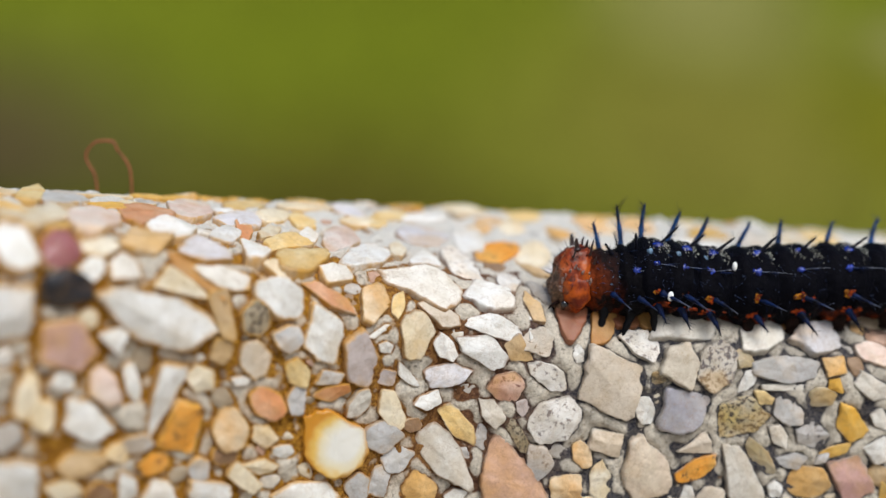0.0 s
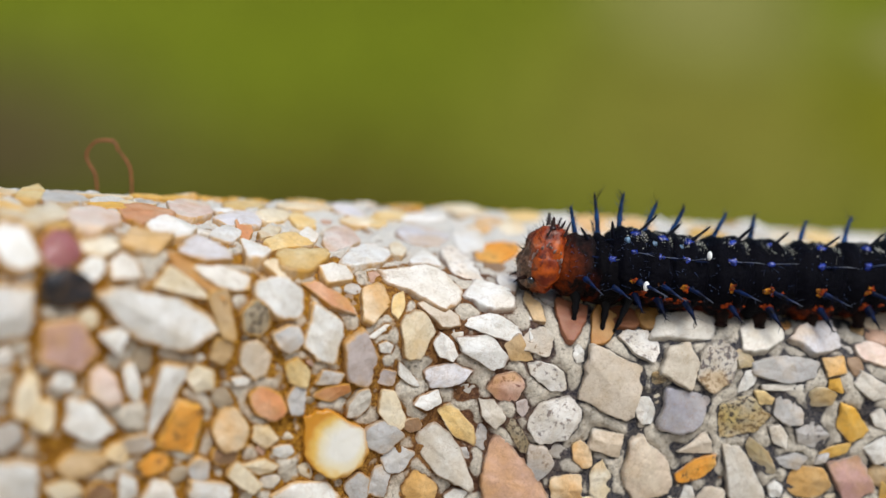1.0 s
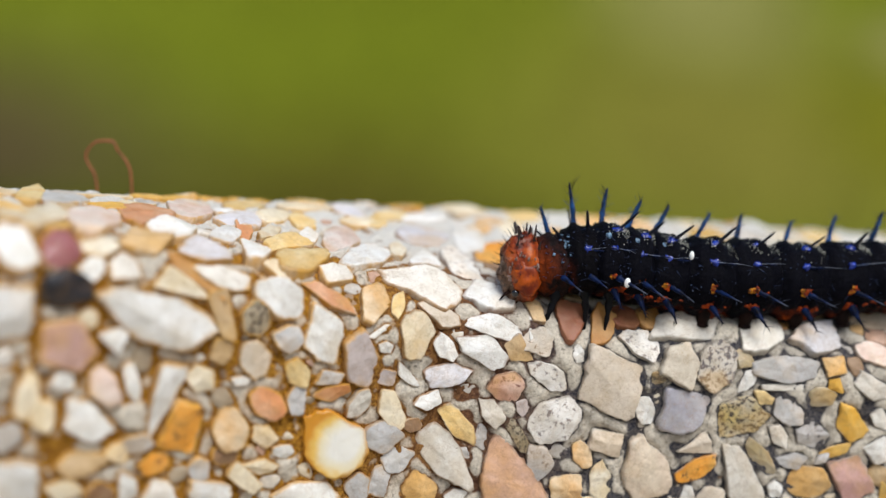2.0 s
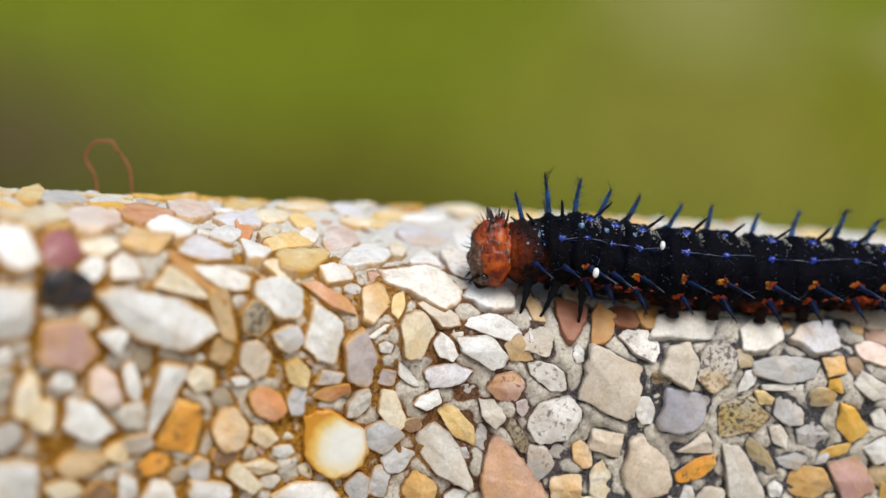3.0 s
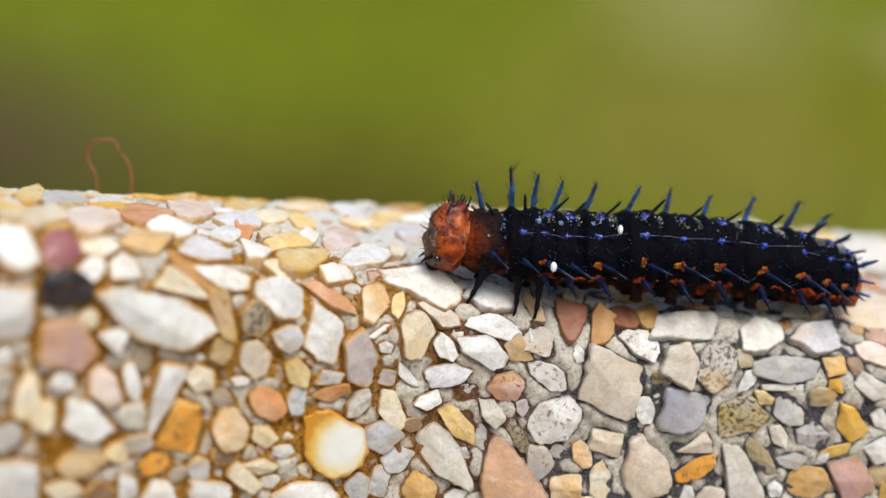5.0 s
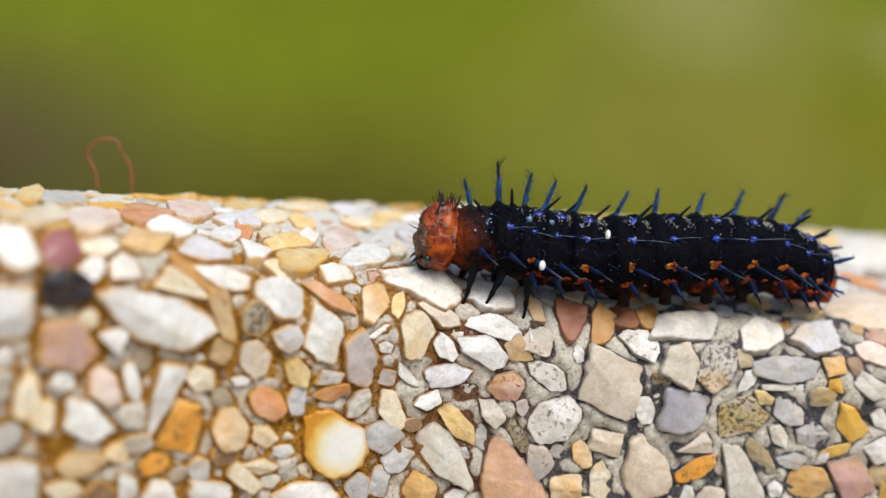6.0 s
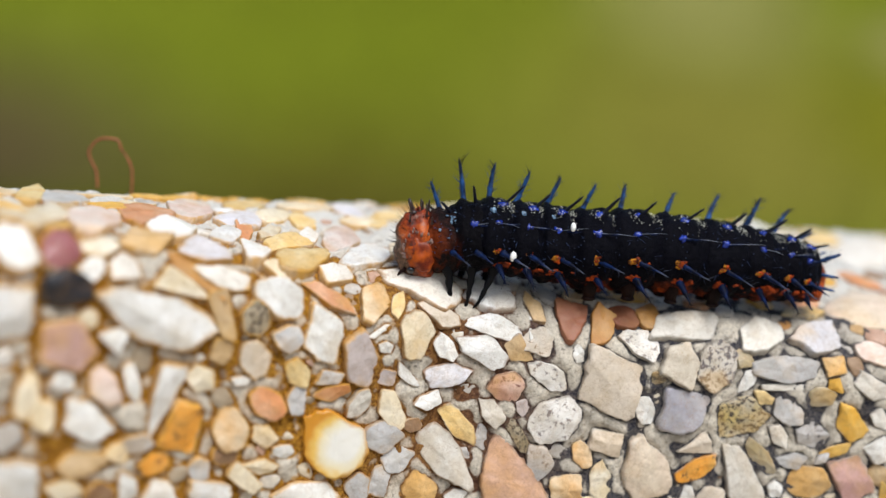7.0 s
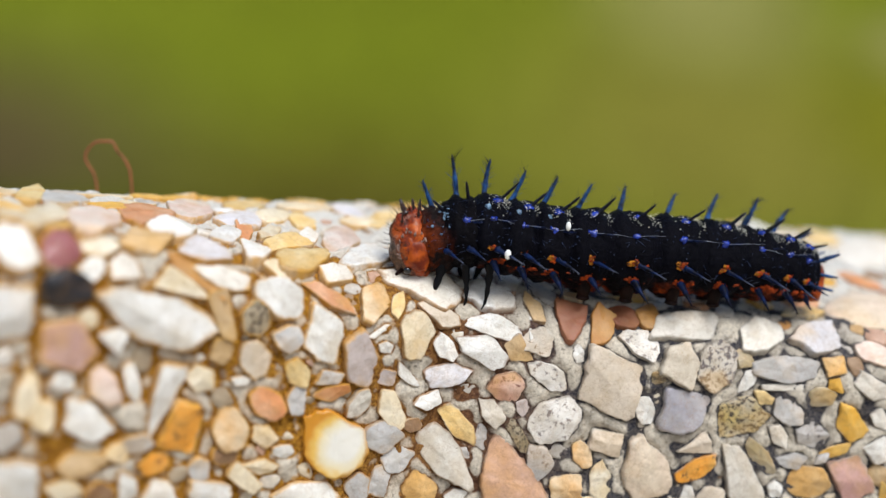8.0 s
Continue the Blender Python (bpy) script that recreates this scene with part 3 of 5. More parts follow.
# ---- the caterpillar ----
def body_material(name, dark, warm, warm_from, warm_to, patch, fade=None):
    """Velvety cuticle: near black above, warm pigment low on the flanks, in blotches."""
    m, nodes, links, bsdf = material(name)
    at, rnd, plain = shifted_object_coords(nodes, links)
    split = nodes.new("ShaderNodeSeparateXYZ")
    links.new(plain, split.inputs[0])
    blot = noise_node(nodes, links, 420, 4, at, 0.65)
    fine = noise_node(nodes, links, 2400, 5, at, 0.7)
    low = nodes.new("ShaderNodeMapRange")
    low.inputs["From Min"].default_value, low.inputs["From Max"].default_value = warm_from, warm_to
    links.new(split.outputs["Z"], low.inputs["Value"])
    where = ramp_node(nodes, links, blot, [(patch - 0.06, (0, 0, 0)), (patch + 0.08, (1, 1, 1))])
    where = mix_node(nodes, links, 1.0, where, low.outputs[0], "MULTIPLY")
    if fade:
        back = nodes.new("ShaderNodeMapRange")
        back.inputs["From Min"].default_value, back.inputs["From Max"].default_value = fade
        wobble = nodes.new("ShaderNodeMath")
        wobble.operation, wobble.inputs[1].default_value = "MULTIPLY_ADD", 0.0035
        links.new(blot, wobble.inputs[0])
        links.new(split.outputs["X"], wobble.inputs[2])
        links.new(wobble.outputs[0], back.inputs["Value"])
        where = mix_node(nodes, links, 1.0, where, back.outputs[0], "MULTIPLY")
    colour = ramp_node(nodes, links, fine, [(0.35, dark), (0.75, tuple(c * 2.6 for c in dark))])
    pigment = ramp_node(nodes, links, fine, [(0.35, tuple(c * 0.4 for c in warm)), (0.62, warm)])
    colour = mix_node(nodes, links, where, colour, pigment)
    links.new(colour, bsdf.inputs["Base Color"])
    bsdf.inputs["Roughness"].default_value = 0.5
    bsdf.inputs["Specular IOR Level"].default_value = 0.04
    bump_node(nodes, links, mix_node(nodes, links, 0.5, fine, noise_node(nodes, links, 950, 4, at, 0.6)), 0.9, 0.0004, bsdf)
    return m


def plain_material(name, a, b, rough, scale=1500, spec=0.5, relief=0.4):
    m, nodes, links, bsdf = material(name)
    at, rnd, plain = shifted_object_coords(nodes, links)
    n = noise_node(nodes, links, scale, 4, at)
    links.new(ramp_node(nodes, links, n, [(0.35, a), (0.65, b)]), bsdf.inputs["Base Color"])
    bsdf.inputs["Roughness"].default_value, bsdf.inputs["Specular IOR Level"].default_value = rough, spec
    bump_node(nodes, links, n, relief, 0.0001, bsdf)
    return m


CUTICLE = body_material("black_cuticle", (0.0012, 0.0012, 0.0024), (0.30, 0.050, 0.008), -0.0016, -0.0031, 0.57)
COLLAR = body_material("orange_black_cuticle", (0.006, 0.004, 0.004), (0.25, 0.042, 0.006), 0.0034, 0.0006, 0.49, (0.0027, 0.0003))
BEHIND_COLLAR = body_material("black_orange_cuticle", (0.0014, 0.0012, 0.0018), (0.36, 0.06, 0.010), 0.0014, -0.0016, 0.46, (0.0010, -0.0008))


def head_material():
    """Hard shell: orange-brown, mottled, greyer brown over the face."""
    m, nodes, links, bsdf = material("orange_brown_head")
    coords = nodes.new("ShaderNodeTexCoord").outputs["Object"]
    split = nodes.new("ShaderNodeSeparateXYZ")
    links.new(coords, split.inputs[0])
    big, fine = noise_node(nodes, links, 480, 4, coords, 0.7), noise_node(nodes, links, 2300, 5, coords, 0.7)
    colour = ramp_node(nodes, links, big, [(0.33, (0.045, 0.010, 0.005)), (0.46, (0.27, 0.036, 0.005)), (0.64, (0.52, 0.105, 0.006))])
    wob = nodes.new("ShaderNodeMath")
    wob.operation, wob.inputs[1].default_value = "MULTIPLY_ADD", 0.0022
    links.new(big, wob.inputs[0])
    lower = nodes.new("ShaderNodeMath")
    lower.operation, lower.inputs[1].default_value = "MULTIPLY_ADD", 0.4
    links.new(split.outputs["Z"], lower.inputs[0])
    links.new(split.outputs["X"], lower.inputs[2])
    links.new(lower.outputs[0], wob.inputs[2])
    face = nodes.new("ShaderNodeMapRange")
    face.inputs["From Min"].default_value, face.inputs["From Max"].default_value = 0.0001, -0.0009
    links.new(wob.outputs[0], face.inputs["Value"])
    colour = mix_node(nodes, links, face.outputs[0], colour, ramp_node(nodes, links, fine, [(0.4, (0.05, 0.025, 0.015)), (0.65, (0.22, 0.12, 0.07))]))
    # pale glints, painted into the shell's colour
    glints = noise_node(nodes, links, 760, 3, coords, 0.6)
    colour = mix_node(nodes, links, ramp_node(nodes, links, glints, [(0.62, (0, 0, 0)), (0.72, (0.35, 0.35, 0.35))]), colour, (0.42, 0.30, 0.24))
    colour = mix_node(nodes, links, 0.6, colour, ramp_node(nodes, links, fine, [(0.35, (0.5, 0.45, 0.4)), (0.6, (1, 1, 1))]), "MULTIPLY")
    links.new(colour, bsdf.inputs["Base Color"])
    bsdf.inputs["Roughness"].default_value, bsdf.inputs["Specular IOR Level"].default_value = 0.36, 0.3
    bump_node(nodes, links, fine, 0.6, 0.00015, bsdf)
    return m


HEAD = head_material()
CHEEK = plain_material("glossy_orange_cheek", (0.13, 0.014, 0.003), (0.52, 0.095, 0.004), 0.42, 620, 0.25, 1.0)
EYE = plain_material("black_eye", (0.002, 0.002, 0.003), (0.006, 0.006, 0.009), 0.08, 900, 0.8, 0.0)
SEAM = plain_material("grey_seam", (0.10, 0.04, 0.025), (0.32, 0.22, 0.19), 0.35, 1600)
HORN = plain_material("dark_horn", (0.012, 0.007, 0.007), (0.035, 0.012, 0.010), 0.4)
SPINE_BLUE = plain_material("blue_black_spine", (0.001, 0.003, 0.012), (0.014, 0.070, 0.22), 0.5, 900, 0.15)
SPINE_NAVY = plain_material("navy_spine", (0.001, 0.001, 0.003), (0.004, 0.014, 0.064), 0.5, 1300, 0.10)
SPINE_BLACK = plain_material("black_spine", (0.003, 0.003, 0.006), (0.007, 0.008, 0.018), 0.4, 1800, 0.25)


def tipped(m, begins, ends, tip=(0.003, 0.003, 0.006)):
    """Turns a spine's colour into another towards its tip, along its own z axis."""
    nodes, links = m.node_tree.nodes, m.node_tree.links
    bsdf = nodes["Principled BSDF"]
    colour = bsdf.inputs["Base Color"].links[0].from_socket
    split, span = nodes.new("ShaderNodeSeparateXYZ"), nodes.new("ShaderNodeMapRange")
    links.new(nodes.new("ShaderNodeTexCoord").outputs["Object"], split.inputs[0])
    links.new(split.outputs["Z"], span.inputs["Value"])
    span.inputs["From Min"].default_value, span.inputs["From Max"].default_value = begins, ends
    links.new(mix_node(nodes, links, span.outputs[0], colour, tip), bsdf.inputs["Base Color"])


SPINE_FLANK = plain_material("blue_grey_tipped_spine", (0.001, 0.001, 0.003), (0.004, 0.016, 0.070), 0.5, 1300, 0.10)
tipped(SPINE_BLUE, 0.0020, 0.0038)
tipped(SPINE_NAVY, 0.0012, 0.0026)
tipped(SPINE_FLANK, 0.0016, 0.0030, (0.11, 0.125, 0.17))
KNOB = plain_material("steel_blue_knob", (0.001, 0.003, 0.040), (0.012, 0.040, 0.34), 0.25, 2600, 0.5)
STUBBLE_SHEEN = plain_material("blue_stubble_sheen", (0.004, 0.010, 0.035), (0.035, 0.065, 0.16), 0.35, 2400, 0.4)
PALE_BLUE = plain_material("pale_blue_scale", (0.02, 0.05, 0.10), (0.18, 0.30, 0.42), 0.4, 3000)
HAIR = plain_material("pale_hair", (0.10, 0.12, 0.18), (0.34, 0.37, 0.46), 0.4, 900)
LEG = plain_material("black_leg", (0.002, 0.002, 0.003), (0.005, 0.005, 0.007), 0.4, 1500, 0.12)
WART = plain_material("orange_wart", (0.05, 0.010, 0.004), (0.38, 0.052, 0.005), 0.55, 1500, 0.12)
PATCH = plain_material("amber_patch", (0.06, 0.015, 0.004), (0.46, 0.175, 0.012), 0.55, 2200, 0.12)
FOOT = plain_material("brown_foot", (0.006, 0.003, 0.003), (0.018, 0.007, 0.005), 0.6, 1300, 0.08)
EGG = plain_material("white_egg", (0.78, 0.78, 0.74), (0.86, 0.86, 0.84), 0.3, 900, 0.5, 0.1)
FLECK = plain_material("pale_fleck", (0.46, 0.44, 0.36), (0.74, 0.72, 0.62), 0.5, 900)


def tube(points, radii, around=8):
    """A tapered tube through points; closed at both ends."""
    verts, faces = [], []
    pts = [Vector(p) for p in points]
    for i, p in enumerate(pts):
        way = (pts[min(i + 1, len(pts) - 1)] - pts[max(i - 1, 0)]).normalized()
        side = way.orthogonal().normalized()
        up = way.cross(side)
        for k in range(around):
            a = 2 * math.pi * k / around
            verts.append(p + (side * math.cos(a) + up * math.sin(a)) * radii[i])
    for i in range(len(pts) - 1):
        for k in range(around):
            j = (k + 1) % around
            faces.append((i * around + k, i * around + j, (i + 1) * around + j, (i + 1) * around + k))
    faces.append(tuple(reversed(range(around))))
    faces.append(tuple(range((len(pts) - 1) * around, len(pts) * around)))
    return verts, faces


def joined(pieces):
    verts, faces = [], []
    for v, f in pieces:
        at = len(verts)
        verts.extend(v)
        faces.extend(tuple(i + at for i in q) for q in f)
    return verts, faces


def blob(rx, ry, rz, rough=0.05, seed=0.0, around=14, rings=8):
    verts, faces = [Vector((0, 0, -rz))], []
    for i in range(1, rings):
        b = -math.pi / 2 + math.pi * i / rings
        for k in range(around):
            a = 2 * math.pi * k / around
            d = Vector((math.cos(a) * math.cos(b), math.sin(a) * math.cos(b), math.sin(b)))
            r = 1 + rough * noise.noise(d * 2.2 + Vector((seed, seed, seed)))
            verts.append(Vector((d.x * rx * r, d.y * ry * r, d.z * rz * r)))
    verts.append(Vector((0, 0, rz)))
    for k in range(around):
        j = (k + 1) % around
        faces.append((0, 1 + j, 1 + k))
        faces.append((len(verts) - 1, len(verts) - 1 - around + k, len(verts) - 1 - around + j))
        for i in range(rings - 2):
            a, b = 1 + i * around, 1 + (i + 1) * around
            faces.append((a + k, a + j, b + j, b + k))
    return verts, faces


def spine_geometry(rng, length, base, bristles, conical=False):
    """A branched spine along z: a tapered, slightly bowed stalk with fine bristles."""
    bow = rng.uniform(-0.06, 0.06)
    axis = [Vector((bow * length * math.sin(u * 2.6), 0, length * u)) for u in (0, 0.08, 0.2, 0.32, 0.44, 0.56, 0.68, 0.8, 0.9, 1.0)]
    profile = (1.5, 1.25, 1.08, 0.92, 0.74, 0.55, 0.38, 0.25, 0.16, 0.05) if conical else (1.5, 1.05, 0.88, 0.82, 0.78, 0.72, 0.66, 0.58, 0.46, 0.12)
    pieces = [tube(axis, [base * r * rng.uniform(0.82, 1.18) for r in profile], 8)]
    for i in range(bristles):
        u = 0.16 + 0.8 * (i + rng.random() * 0.6) / bristles
        a = rng.uniform(0, 6.28)
        at = Vector((bow * length * math.sin(u * 2.6), 0, length * u))
        l = length * rng.uniform(0.16, 0.34)
        out = Vector((math.cos(a) * 0.85, math.sin(a) * 0.85, 0.6)).normalized()
        pieces.append(tube([at, at + out * l * 0.5, at + out * l + Vector((0, 0, l * 0.12))], [base * 0.12, base * 0.07, base * 0.02], 4))
    verts, faces = joined(pieces)
    # each bristle grows out of the stalk
    stalk = len(pieces[0][0])
    for i in range(bristles):
        root = stalk + i * 12
        ring = min(range(stalk), key=lambda k: (verts[k] - verts[root]).length)
        faces.append((ring, root, root + 1))
    return verts, faces


def aim(at, way):
    """A pose at a place, its z axis along a way."""
    m = Vector(way).to_track_quat("Z", "Y").to_matrix().to_4x4()
    m.translation = at
    return m


BUGS = random.Random(23)
caterpillar = tagged(new("caterpillar"), "black spiny caterpillar with an orange-brown head and blue branched spines", "caterpillar")

# name, radius, half length, and the lean of its tall spines towards the tail, in millimetres and degrees
SEGMENTS = (("t1", 3.35, 2.3, -32), ("t2", 4.0, 2.4, -2), ("t3", 4.25, 2.3, 14), ("a1", 4.2, 2.4, 20), ("a2", 4.1, 2.7, 24), ("a3", 4.1, 3.1, 17),
            ("a4", 4.1, 3.4, 18), ("a5", 4.05, 3.5, 19), ("a6", 3.9, 3.4, 20), ("a7", 3.75, 3.0, 27), ("a8", 3.6, 2.4, 30), ("a9", 3.2, 1.9, 48))


# how far each segment's belly hangs, as a share of its radius
BELLY = {"t1": 0.80, "t2": 0.66, "t3": 0.64, "a1": 0.70, "a2": 0.78, "a8": 0.84, "a9": 0.84}


def segment_mesh(radius, half, mat, seed, belly):
    around, along = 36, 18
    verts, faces = [], []
    for i in range(along + 1):
        u = -1 + 2 * i / along
        r = radius * (1 - 0.25 * abs(u) ** 2.2 - 0.75 * max(0, abs(u) - 0.8) ** 1.2 * 2.2) * (1 - 0.036 * math.cos(u * 9.5))
        for k in range(around):
            a = 2 * math.pi * k / around
            y, z = math.sin(a) * r * 0.96, math.cos(a) * r
            if z < 0:
                z *= belly
            d = Vector((u * half, y, z))
            f = 1 + 0.07 * noise.noise(d * 0.9 + Vector((seed, 0, 0))) + 0.06 * noise.noise(d * 2.4 + Vector((seed, 9, 0)))
            verts.append(Vector((d.x, d.y * f, d.z * f)) * MM)
    for i in range(along):
        for k in range(around):
            j = (k + 1) % around
            faces.append((i * around + k, (i + 1) * around + k, (i + 1) * around + j, i * around + j))
    faces.append(tuple(range(around)))
    faces.append(tuple(reversed(range(along * around, (along + 1) * around))))
    return mesh_of("segment", verts, faces, mat)


def on_skin(radius, turn, x, sink=0.94, belly=0.88):
    a = radians(turn)
    z = math.cos(a) * radius * sink
    return Vector((x, -math.sin(a) * radius * 0.96 * sink, z * (belly if z < 0 else 1.0))) * MM


def add_spine(seg, radius, turn, x, length, base, lean, mat, bristles=8, label="", drop=0.0, belly=0.88, conical=False):
    """A spine at an angle round the segment (0 on top, 90 towards the viewer's side), leaning to the tail."""
    a, t = radians(turn), radians(lean)
    way = Vector((math.sin(t), -math.sin(a) * math.cos(t), math.cos(a) * math.cos(t) - drop))
    way += Vector((BUGS.gauss(0, 0.10), BUGS.gauss(0, 0.10), BUGS.gauss(0, 0.06)))
    v, f = spine_geometry(BUGS, length * BUGS.uniform(0.82, 1.1) * MM, base * BUGS.uniform(0.85, 1.12) * MM, bristles, conical)
    return part("spine", mesh_of("spine", v, f, mat), seg, label, aim(on_skin(radius, turn, x, belly=belly), way))


segments = {}
for n, (key, radius, half, lean) in enumerate(SEGMENTS):
    belly = BELLY.get(key, 0.88)
    seg = part("segment", segment_mesh(radius, half, COLLAR if key == "t1" else BEHIND_COLLAR if key == "t2" else CUTICLE, n * 7.3, belly), caterpillar,
               "orange and black collar segment" if key == "t1" else "velvety black body segment with orange flank")
    segments[key] = seg
    tall = {"t1": 2.9, "t2": 4.5, "t3": 4.1, "a1": 3.6, "a7": 3.3, "a8": 3.6, "a9": 2.4}.get(key, 3.3)
    add_spine(seg, radius, -15, -0.5 if key[0] == "t" else -0.8, tall, 0.29, lean, SPINE_BLUE, 26, "blue branched spine")
    if key not in ("t1", "t2"):
        add_spine(seg, radius, 20, 0.6, tall * 0.72, 0.20, lean + 20, SPINE_BLACK, 16)
    else:
        add_spine(seg, radius, 20, 0.4, tall * 0.55, 0.2, lean - 10, SPINE_BLACK, 6)
        add_spine(seg, radius, -40, -0.4, tall * 0.6, 0.2, lean - 14, SPINE_BLACK, 6)
    for turn, x, length, base, lean2, drop in ((57, 0.2, 2.0, 0.12, 66, 0.10), (97, 0.4, 3.3, 0.22, 46, 0.25), (126, 0.3, 2.7, 0.30, 24, 0.3)):
        if key in ("t1", "t2") and turn > 100:
            continue
        add_spine(seg, radius, turn, x, length * (0.75 if key in ("t1", "t2", "a9") else 1.0), base, lean2, SPINE_FLANK if turn == 97 else SPINE_NAVY, 6 if turn == 97 else 16, "", drop, belly, turn > 90)
        add_spine(seg, radius, -turn, x, length * 0.9, base, lean2, SPINE_BLACK, 5, "", drop, belly)
        if turn == 57 and key != "t1":
            v, f = blob(BUGS.uniform(0.36, 0.55) * MM, 0.26 * MM, BUGS.uniform(0.26, 0.38) * MM, 0.9, n)
            part("knob", mesh_of("knob", v, f, KNOB), seg, "shiny steel-blue knob", Matrix.Translation(on_skin(radius, turn, x - 0.1, 0.94)))
            v, f = [], []
            reach, rise = half * BUGS.uniform(0.55, 1.1), BUGS.uniform(-3, 9)
            ends = [on_skin(radius, turn + 1, x + 0.15, 1.03), on_skin(radius, turn + rise * 0.5, x + reach * 0.6, 1.08), on_skin(radius, turn + rise, x + reach, 1.10)]
            v, f = tube(ends, [0.026 * MM, 0.017 * MM, 0.006 * MM], 5)
            part("bristle", mesh_of("bristle", v, f, HAIR), seg, "fine pale bristle lying along the flank")
        if turn > 90 and key not in ("t1", "t2"):
            rear = key in ("a7", "a8", "a9")
            sets = (((30, WART, 0.0, (0.9 if rear and key != "a9" else 0.55), 3.0, "rust-orange wart at the foot of a spine"),) if turn > 110 else
                    ((10, PATCH, -0.55, 0.22, 2.2, "yellow patch before a spine"), (10, WART, -0.12, 0.25, 2.4, "orange patch at the foot of a spine")))
            for count, mat, at, wide, tall_by, words in sets:
                pieces = []
                for k in range(count):
                    v, f = blob(BUGS.uniform(0.14, 0.36) * MM, BUGS.uniform(0.05, 0.10) * MM, BUGS.uniform(0.08, 0.19) * MM, 0.8, n + k * 1.7, 9, 7)
                    c = on_skin(radius, turn + BUGS.gauss(-2, tall_by), x + at + BUGS.gauss(0, wide), 0.975, belly)
                    pieces.append(([p + c for p in v], f))
                part("wart", mesh_of("wart", *joined(pieces), mat), seg, words)
    # knobs whose pale blue glint is put into their colour
    if key in ("t3", "a1", "a2"):
        v, f = blob(0.30 * MM, 0.22 * MM, 0.34 * MM, 0.5, n + 3)
        part("knob", mesh_of("knob", v, f, PALE_BLUE), seg, "glossy knob coloured as its pale blue glint", Matrix.Translation(on_skin(radius, 38, -0.5, 0.97)))
    if key not in ("t1", "t2"):
        v, f = blob(0.55 * MM, 0.5 * MM, 0.35 * MM, 0.4, n + 8)
        part("knob", mesh_of("knob", v, f, KNOB), seg, "dark blue foot of a spine", aim(on_skin(radius, 22, 0.55, 0.95), (0.1, -0.4, 0.9)))
    # pale flecks across the back
    flecks = []
    for k in range(125 if key not in ("t1", "t2") else 18):
        turn, x = BUGS.gauss(21, 10), BUGS.gauss(0.40, 0.26) * half
        v, f = blob(*(BUGS.uniform(0.020, 0.058) * MM for _ in range(3)), 0.1, k, 6, 4)
        c = on_skin(radius * (1 - 0.20 * abs(x / half) ** 2.4), turn, x, 1.0)
        flecks.append(([p + c for p in v], f))
    part("speckling", mesh_of("speckling", *joined(flecks), FLECK), seg, "tiny pale flecks on the back")
    # short hairs down the flank, and dots coloured to stand in for blue-grey sheen
    points = []
    for k in range(52 if key[0] == "t" else 28):
        turn, x = BUGS.uniform(22, 105), BUGS.uniform(-0.7, 0.7) * half
        c = on_skin(radius * (1 - 0.20 * abs(x / half) ** 2.4), turn, x, 1.0)
        if BUGS.random() < 0.6:
            v, f = blob(*(BUGS.uniform(0.02, 0.075) * MM for _ in range(3)), 0.4, k, 7, 5)
            points.append(([p + c for p in v], f))
        else:
            tip = c + Vector((BUGS.uniform(-0.35, 0.9), -0.3, BUGS.uniform(-0.6, 0.35))) * MM
            points.append(tube([c, (c + tip) / 2 + Vector((0, -0.05, 0.03)) * MM, tip], [0.026 * MM, 0.018 * MM, 0.006 * MM], 4))
    part("stubble", mesh_of("stubble", *joined(points), STUBBLE_SHEEN), seg, "sparse short hairs, and dots coloured as the flank's blue sheen")

cluster = []
for k in range(30):
    v, f = blob(*(BUGS.uniform(0.05, 0.17) * MM for _ in range(3)), 0.4, k, 8, 6)
    c = on_skin(3.85, BUGS.gauss(40, 12), BUGS.gauss(-1.6, 0.5), 0.90)
    cluster.append(([p + c for p in v], f))
part("scaly_patch", mesh_of("scaly_patch", *joined(cluster), PALE_BLUE), segments["t2"], "pale blue scaly patch behind the head")

# two white eggs stuck to the skin
for key, turn, x, r in (("a1", 96, -1.3, (0.30, 0.21, 0.46)), ("a3", 55, -2.4, (0.25, 0.21, 0.43))):
    v, f = blob(*(k * MM for k in r), 0.05, 3)
    radius = dict((s[0], s[1]) for s in SEGMENTS)[key]
    part("egg", mesh_of("egg", v, f, EGG), segments[key], "tiny white oval egg", Matrix.Translation(on_skin(radius, turn, x, 1.15)))


def head_mesh():
    verts, faces = blob(2.5 * MM, 2.8 * MM, 3.25 * MM, 0.10, 1.7, 48, 32)
    shaped = []
    for p in verts:
        groove = math.exp(-(p.y / (0.45 * MM)) ** 2) * (0.28 if p.x < 0 else 0.0)
        crown = 1 + 0.10 * max(0.0, p.z / (3.2 * MM)) * math.exp(-((abs(p.y) - 1.4 * MM) / (0.9 * MM)) ** 2)
        grit = (0.14 * noise.noise(p * 2600) + 0.34 * noise.noise(p * 900)) * MM
        shaped.append(Vector((p.x * (1 - groove) - 0.10 * max(0.0, -p.z), p.y, p.z * crown * (1 - groove * 0.4) - 0.2 * MM)) + p.normalized() * grit)
    return mesh_of("head", shaped, faces, HEAD)


